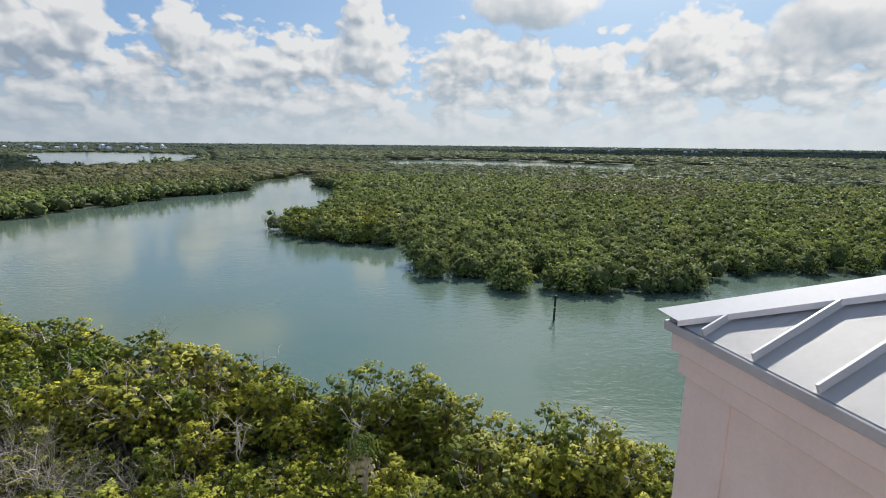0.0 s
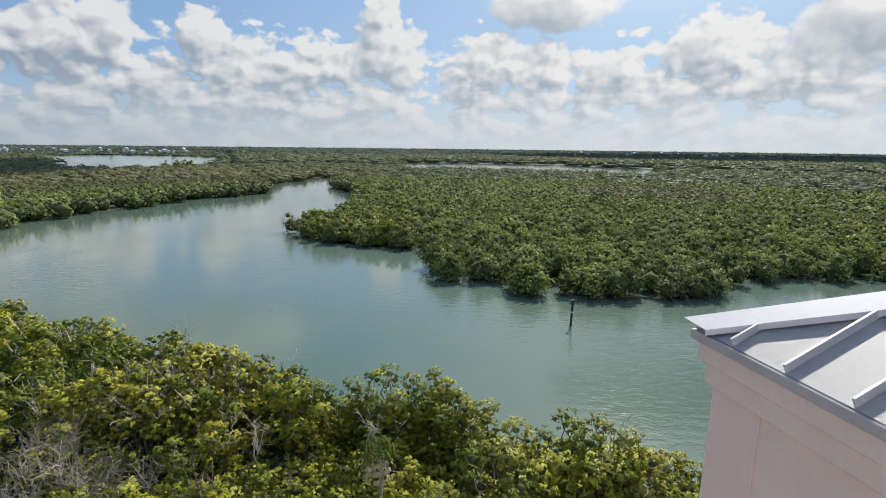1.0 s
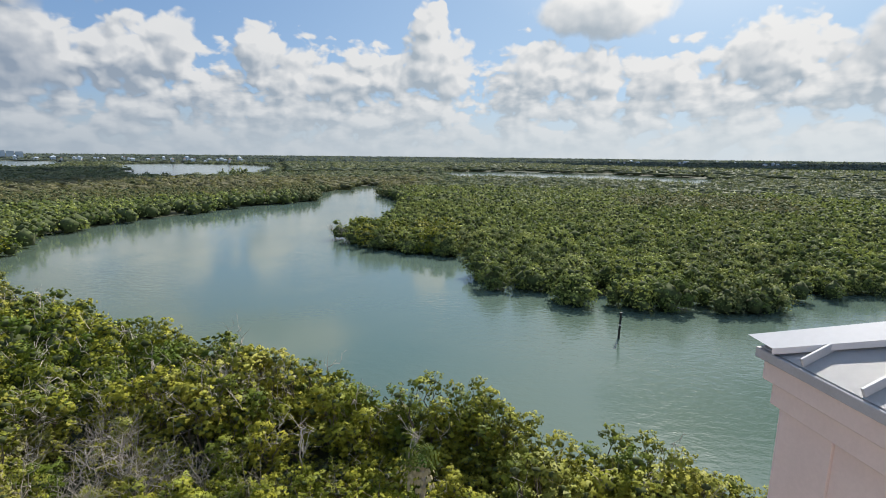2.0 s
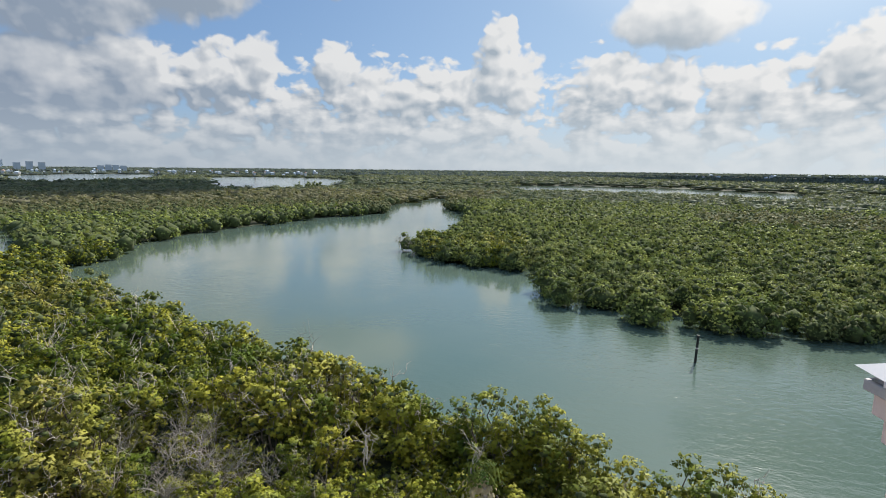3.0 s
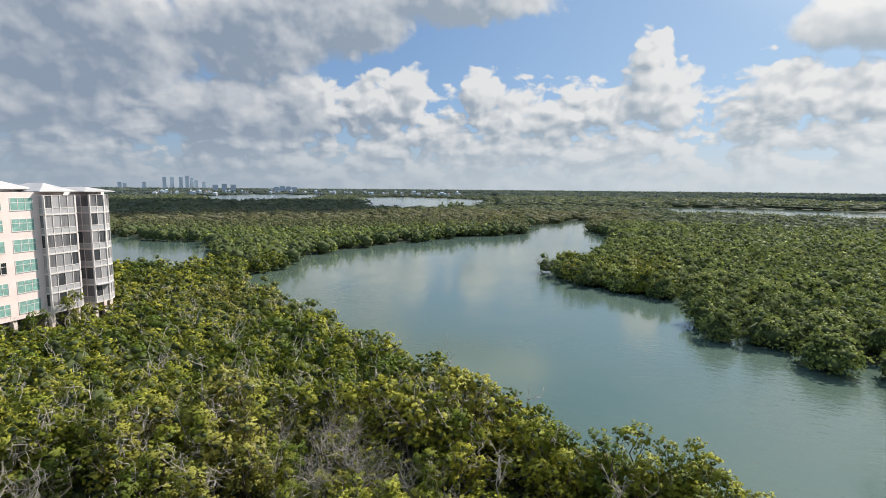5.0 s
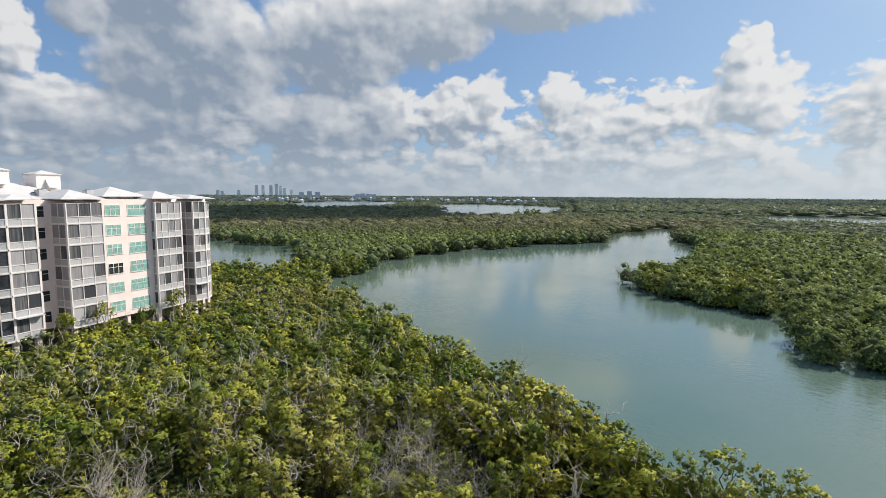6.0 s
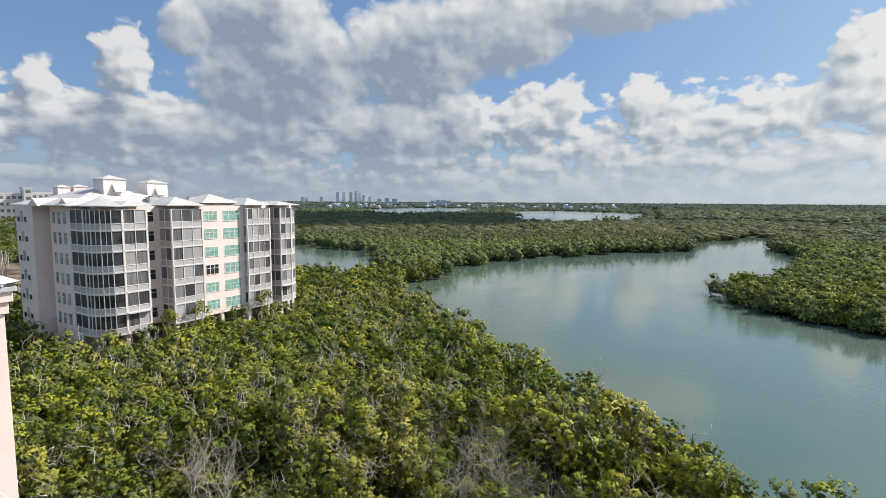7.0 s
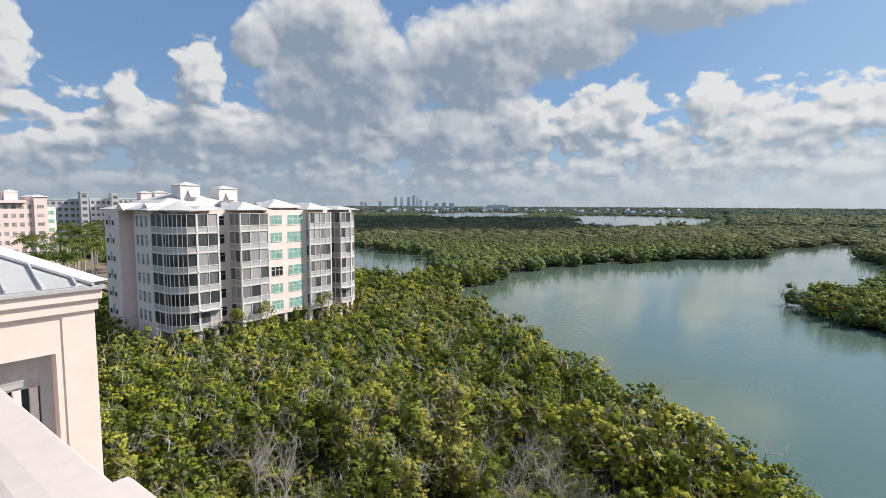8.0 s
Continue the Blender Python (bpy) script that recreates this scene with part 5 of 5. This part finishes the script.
def make_forecourt():
    bm = bmesh.new()
    pts = [from_terrace(w, d) for w, d in ((80.5, 140), (88, 132), (98, 132), (98, 460), (90, 470), (84.0, 420), (80.5, 300))]
    prism(bm, [Vector(p) for p in pts], 0.2, 0.62)
    ob = part("forecourt", done(bm), M_SOIL, None)
    tagged(ob, "bare reddish-brown sandy ground round the palms", "ground", kind="structure")
    bm = bmesh.new()
    pts = [from_terrace(w, d) for w, d in ((86.0, 262), (92, 258), (92, 272), (86.0, 276))]
    prism(bm, [Vector(p) for p in pts], 0.3, 0.66)
    ob = part("pavement", done(bm), M_APART, None)
    tagged(ob, "pale concrete drive between the palms", "pavement", kind="structure")


make_forecourt()


def palm(height, fronds, reach, r, label, droop=0.9, dead=0):
    ob = thing("palm_tree", label, "palm", "palms in the grounds")
    pts = [(0, 0, 0), (r.normal() * 0.1, r.normal() * 0.1, height * 0.4), (r.normal() * 0.2, r.normal() * 0.2, height * 0.75), (0, 0, height)]
    v, f = tube(pts, (0.22, 0.17, 0.15, 0.12), 7)
    part_mesh("trunk", mesh_of("trunk", v, f, M_PALMTRUNK, True), ob)
    for k in range(fronds + dead):
        old = k >= fronds
        a = k * 2.4
        up = r.uniform(-0.1, 0.9) if not old else r.uniform(-1.2, 0.1)
        pieces = []
        n = 7
        t = np.linspace(0, 1, n)
        flat = t * reach * math.cos(up * 0.9)
        rise = t * reach * math.sin(up) - droop * reach * t ** 2 * 0.6
        spine = np.stack([flat * math.cos(a), flat * math.sin(a), height + rise], 1)
        side = np.array([-math.sin(a), math.cos(a), 0.0])
        width = reach * 0.17 * np.sin(np.pi * (0.12 + 0.86 * t))
        for s in (-1, 1):
            edge = spine + s * side * width[:, None] - np.array([0, 0, 1.0]) * width[:, None] * 0.7
            for i in range(n - 1):
                mid = (spine[i] + spine[i + 1]) / 2
                pieces.append((np.array([spine[i], mid, edge[i + 1] * 0.6 + edge[i] * 0.4, edge[i]]), np.array([[0, 1, 2, 3]])))
        v, f = joined(pieces)
        part_mesh("frond", mesh_of("frond", v, f, M_STRAW if old else M_PALM), ob)
    return ob


def make_palms():
    r = np.random.default_rng(21)
    kinds = [palm(h, 14, 4.0, r, "tall palm with a pale trunk on bare ground") for h in (12.5, 14.5, 10.5)]
    spots = []
    for k in range(104):
        w = r.uniform(81.5, 93.0)
        d = 136 + 180 * r.uniform() ** 0.8
        spots.append((w, d))
    for k, (w, d) in enumerate(spots):
        x, y = from_terrace(w, d)
        s = r.uniform(0.8, 1.1)
        m = Matrix.LocRotScale((x, y, 0.5), Euler((0, 0, r.uniform(0, 6.28))), (s, s, s))
        if k < 3:
            kinds[k].matrix_world = m
        else:
            copy_thing(kinds[k % 3], m)
    sabal = palm(5.5, 22, 1.5, r, "sabal palm with a skirt of dry straw fronds", 1.1, 20)
    sabal["group"] = "palms in the mangroves"
    sabal.matrix_world = pose(-4.6, 26.6, 0.4)
    # a palm beside the end wall of the neighbouring building
    x, y = from_terrace(88.3, 112)
    copy_thing(kinds[2], Matrix.LocRotScale((x, y, 0.4), Euler((0, 0, 1)), (0.8, 0.8, 0.75)))


make_palms()


def block_building(name, label, group, yaw, x, y, length, depth, height, floors, bays, wall, glass, roof, win_share=0.55):
    """A farther building: body, bands or single windows on the side towards the river, and roof pieces."""
    ob = thing(name, label, "building", group)
    ob.matrix_world = pose(x, y, 0.3, 0, 0, yaw)
    part("wall", boxed(-depth, 0, 0, length, 0, height), wall, ob)
    fh = height / floors
    for i in range(floors):
        for k in range(bays):
            w = length / bays
            y0 = k * w + w * (1 - win_share) / 2
            part("window", boxed(-0.1, 0.06, y0, y0 + w * win_share, i * fh + fh * 0.35, i * fh + fh * 0.8), glass, ob)
    if roof == "parapet":
        part("parapet", boxed(-depth - 0.15, 0.15, -0.15, length + 0.15, height, height + 0.9), wall, ob)
    return ob


def make_far_buildings():
    r = np.random.default_rng(31)
    # second pink condominium, across the grounds
    c16, s16 = math.cos(radians(16)), math.sin(radians(16))
    x, y = -s16 * 34 + c16 * -206, c16 * 34 + s16 * -206
    ob = block_building("apartment_building", "pink stucco condominium with white window bands beyond the palms", "", 16, x, y, 16.0, 16, 22.6, 8, 8, M_PINK, M_SHUT, "parapet")
    part("end_tower", boxed(-14, 0.9, 16.01, 19.6, 0, 24.6), M_PINK, ob, "rose end tower")
    for i in range(8):
        part("tower_window", boxed(0.85, 0.98, 16.9, 18.6, 22.6 - i * 2.85 - 1.6, 22.6 - i * 2.85 - 0.6), M_SCREEN, ob)
    bm = bmesh.new()
    hip_roof(bm, -14, 0.9, 16.0, 19.6, 24.7, 0.3, 0.3)
    part("roof", done(bm), M_ROOF, ob)
    part("side_wing", boxed(-12, -1.5, 19.61, 22.4, 0, 21.2), M_CONDO, ob)
    for i in range(7):
        part("wing_window", boxed(-1.52, -1.4, 20.2, 21.8, 20.4 - i * 2.85 - 1.5, 20.4 - i * 2.85 - 0.3), M_AQUA, ob)
    part("awning", boxed(0.1, 1.0, 6.5, 13.5, 22.3, 22.6), M_GLASS, ob)
    for k, yy in enumerate((5.5, 10.0)):
        head = part("stair_head", boxed(-9, -5, yy, yy + 3.4, 23.4, 26.2), M_PINK, ob)
        bm = bmesh.new()
        hip_roof(bm, -9, -5, yy, yy + 3.4, 26.3, 0.35, 0.15, 0.1)
        part("cap_roof", done(bm), M_ROOF, head)
    # grey-white apartments farther off
    for w, d, length, h, floors, bays in ((91.6, 352, 17, 24.0, 7, 6), (88.9, 340, 3.5, 28, 8, 1), (88.2, 350, 10, 24.5, 7, 4), (86.5, 345, 3.5, 27.5, 8, 1), (86.0, 356, 13, 25, 7, 5)):
        x, y = from_terrace(w, d)
        block_building("apartment_building", "grey-white apartment block with dark balconies beyond palms", "grey apartment blocks", 4, x, y, length, 12, h, floors, bays, M_APART, M_SHADE, "parapet", 0.6)
    # skyline
    for w, d, length, h, floors in ((62.3, 4300, 24, 44, 12), (61.9, 4350, 20, 38, 12), (60.3, 4300, 26, 46, 12), (58.55, 4250, 40, 84, 20), (57.9, 4300, 42, 86, 20), (57.1, 4250, 42, 84, 20), (56.55, 4200, 34, 94, 20), (56.15, 4300, 34, 80, 18), (55.75, 4250, 36, 62, 16), (55.05, 4300, 38, 50, 12)):
        x, y = from_terrace(w, d)
        block_building("apartment_tower", "hazy grey high-rise tower on the skyline", "skyline towers", w + 90 - 90, x, y, length, 24, h, floors, 3, M_HAZE, M_HAZE_WIN, "parapet", 0.7)
    for w, d, length, h, floors, bays in ((53.9, 2250, 34, 27, 8, 6), (53.05, 2250, 33, 31, 9, 6), (52.2, 2250, 33, 28, 8, 6), (47.9, 2150, 22, 20, 6, 4), (47.3, 2150, 22, 23, 6, 4), (46.7, 2150, 22, 22, 6, 4), (46.1, 2150, 22, 20, 6, 4)):
        x, y = from_terrace(w, d)
        block_building("resort_building", "hazy blue-grey resort block behind the lagoon", "resort blocks", w, x, y, length, 20, h, floors, bays, M_RESORT, M_HAZE_WIN, "parapet", 0.6)


make_far_buildings()


def make_houses():
    """Small waterfront houses, far off: walls, hip roof and a few openings."""
    r = np.random.default_rng(41)
    kinds = []
    for k, (wall, roof, w, d, h) in enumerate(((M_HAZE, M_HAZE_WIN, 16, 11, 6.5), (M_APART, M_HAZE_WIN, 20, 12, 6.0), (M_APART, M_TILE, 13, 10, 7.5), (M_HAZE_WIN, M_HAZE, 24, 12, 8.5))):
        ob = thing("house", "small pale waterfront house with a hipped roof", "house", "waterfront houses")
        part("wall", boxed(-d, 0, 0, w, 0, h), wall, ob)
        bm = bmesh.new()
        hip_roof(bm, -d, 0, 0, w, h + 0.2, 0.42, 0.7, 0.25)
        part("roof", done(bm), roof, ob)
        for i in range(3):
            part("window", boxed(-0.05, 0.06, w * (0.1 + 0.3 * i), w * (0.3 + 0.3 * i), h * 0.45, h * 0.85), M_GLASS, ob)
        kinds.append(ob)
    spots = []
    for k in range(88):
        if k < 70:
            w = r.uniform(27, 60)
            d = 1130 + 260 * (0.5 + 0.5 * math.sin(w * 0.35)) + r.uniform(0, 520)
        else:
            w, d = r.uniform(-34, -8), r.uniform(1700, 2500)
        spots.append((w, d))
    for k, (w, d) in enumerate(spots):
        x, y = from_terrace(w, d)
        if shore(np.array([x]), np.array([y]))[0] < 15:
            x, y = from_terrace(w, d + 420)
        s = r.uniform(0.55, 0.95)
        m = Matrix.LocRotScale((x, y, 0.3), Euler((0, 0, radians(w + r.uniform(-25, 25)))), (s, s, r.uniform(0.8, 1.1)))
        if k < 4:
            kinds[k].matrix_world = m
        else:
            copy_thing(kinds[k % 4], m)


make_houses()


# ---- channel markers ----
def marker(x, y, tall, label):
    ob = thing("channel_marker", label, "marker post", "channel markers")
    ob.matrix_world = pose(x, y, 0, 0, 1.5, 0)
    v, f = tube([(0, 0, -1.2), (0, 0, tall * 0.5), (0, 0, tall)], (0.15, 0.145, 0.14), 9)
    part_mesh("pole", mesh_of("pole", v, f, M_POST, True), ob)
    v, f = tube([(0, 0, tall * 0.52), (0, 0, tall * 0.57)], (0.165, 0.165), 9)
    part_mesh("band", mesh_of("band", v, f, M_WHITE, True), ob, "white painted band")
    part("cap", boxed(-0.17, 0.17, -0.17, 0.17, tall, tall + 0.12, bevel=0.02), M_POST, ob)
    part("board", boxed(-0.02, 0.02, -0.16, 0.16, tall * 0.82, tall * 0.97), M_POST, ob)


marker(15.1, 64.6, 3.35, "dark tarred pile with a white band standing in the river")
marker(-90.0, 344.0, 3.0, "weathered channel pile standing where the river narrows")


# ---- dead wood and shrubs among the mangroves ----
def bare_tree(r, height, spread, forks, mat, thick=0.07):
    """Limbs and twigs of a leafless tree or bush, one mesh."""
    pieces = []
    top = np.array([r.normal() * spread * 0.2, r.normal() * spread * 0.2, height * 0.55])
    pieces.append(limb(r, (0, 0, 0), top, thick, thick * 0.6, 0.12, 5, 5))
    for k in range(forks):
        a = r.uniform(0, 6.28)
        base = top * r.uniform(0.35, 1.0)
        end = base + np.array([math.cos(a) * spread * r.uniform(0.3, 1), math.sin(a) * spread * r.uniform(0.3, 1), height * r.uniform(0.12, 0.5)])
        pieces.append(limb(r, base, end, thick * 0.5, thick * 0.18, 0.25, 4, 4))
        for q in range(4):
            s = base + (end - base) * r.uniform(0.3, 1)
            e = s + r.normal(size=3) * spread * 0.32 + np.array([0, 0, height * 0.08])
            pieces.append(limb(r, s, e, thick * 0.2, thick * 0.07, 0.3, 3, 3))
    v, f = joined(pieces)
    return mesh_of("bare_limb", v, f, mat, True)


def make_deadwood():
    r = np.random.default_rng(51)
    bushes = [bare_tree(r, h, s, f, M_TWIG, 0.042) for h, s, f in ((2.9, 1.7, 17), (2.4, 1.4, 13), (3.3, 1.5, 15))]
    for x, y, s in BRUSH + [(-46.0, 134.5, 1.5), (-48.0, 136.5, 1.3), (-44.2, 132.0, 1.2)]:
        ob = thing("dead_bush", "leafless grey tangle of dry twigs among mangroves", "bush", "dead bushes")
        ob.matrix_world = Matrix.LocRotScale((x, y, 0.3), Euler((0, 0, r.uniform(0, 6.28))), (s, s, s * 1.1))
        part_mesh("bare_limb", bushes[int(r.integers(3))], ob)
    snags = [bare_tree(r, h, 1.5, f, M_DEADWOOD, 0.075) for h, f in ((6.6, 5), (7.0, 8), (6.0, 6), (6.8, 10))]
    spots = [(-12.9, 29.6), (-63.8, 4.5), (-57.9, 18), (-59.5, 16.2), (-46, 24), (-43, 31), (-50, 28), (-37, 24), (-30.5, 34), (-52, 38), (-41, 16), (-45, 10), (-55, 10.5), (-31, 18.5), (-35, 33), (-48, 19), (-39, 38),
             (-22, 33), (-60, 30), (-66, 22), (-5.5, 30.5), (-33, 38), (-62, 40), (-70, 45), (-56, 46), (-28.5, 23.5), (-68, 12), (-72, 30)]
    for x, y in spots:
        ob = thing("dead_tree", "bleached bare snag standing above the mangroves", "tree", "dead trees")
        s = r.uniform(0.85, 1.12)
        ob.matrix_world = Matrix.LocRotScale((x, y, 0.3), Euler((r.uniform(-0.1, 0.1), r.uniform(-0.1, 0.1), r.uniform(0, 6.28))), (s, s, s))
        part_mesh("bare_limb", snags[int(r.integers(4))], ob)
    for x, y, z, s in ((-26.3, 30.1, 3.4, 0.8), (-19.2, 25.6, 2.6, 1.0), (-17.8, 24.4, 2.4, 0.9), (-12.0, 23.4, 2.6, 1.0), (-34.5, 26.2, 3.0, 0.9), (-8.6, 22.8, 2.4, 0.9)):
        ob = thing("shrub", "pale yellow-green shrub among the mangroves", "shrub", "pale shrubs")
        ob.matrix_world = pose(x, y, 0.3)
        for _ in range(4):
            part_mesh("stem", mesh_of("stem", *limb(r, (0, 0, 0), (r.normal() * 0.4, r.normal() * 0.4, z), 0.05, 0.02), M_BARK, True), ob)
        lobes = [(r.normal() * s * 0.6, r.normal() * s * 0.6, z + r.normal() * 0.35, s * 0.5, s * 0.4) for _ in range(5)]
        c, nrm, soft = crown_points(r, lobes, 420)
        part_mesh("crown", mesh_of("crown", *leaf_quads(c, nrm, 0.11, r), M_SPRING, normals=np.repeat(soft, 4, axis=0)), ob)


make_deadwood()


# ---- fair-weather clouds near the sun that shade the far woods ----
M_CLOUD = plain("white_cloud", (0.85, 0.85, 0.86), 1.0, 0.04, 0.01)


def drifting_cloud(x, y, z, rx, ry, seed):
    bm = bmesh.new()
    bmesh.ops.create_icosphere(bm, subdivisions=4, radius=1.0)
    for vert in bm.verts:
        p = vert.co.copy()
        lump = 1 + 0.35 * noise.noise(p * 1.6 + Vector((seed, 0, 0))) + 0.18 * noise.noise(p * 4.0 + Vector((0, seed, 0)))
        vert.co = Vector((p.x * rx, p.y * ry, max(p.z, -0.25) * 130)) * lump
    bmesh.ops.translate(bm, verts=bm.verts, vec=(x, y, z))
    ob = part("cloud", bm, M_CLOUD, None)
    tagged(ob, "white fair-weather cumulus drifting below the sun", "cloud", kind="structure")


def over(x, y, z):
    """Where a cloud at height z floats whose shade falls on x, y."""
    k = z / math.tan(radians(SUN_EL))
    return x - math.sin(radians(SUN_YAW)) * k, y + math.cos(radians(SUN_YAW)) * k, z


drifting_cloud(*over(-545, 350, 1500), 250, 250, 3)
drifting_cloud(*over(900, 1550, 1500), 820, 480, 9)
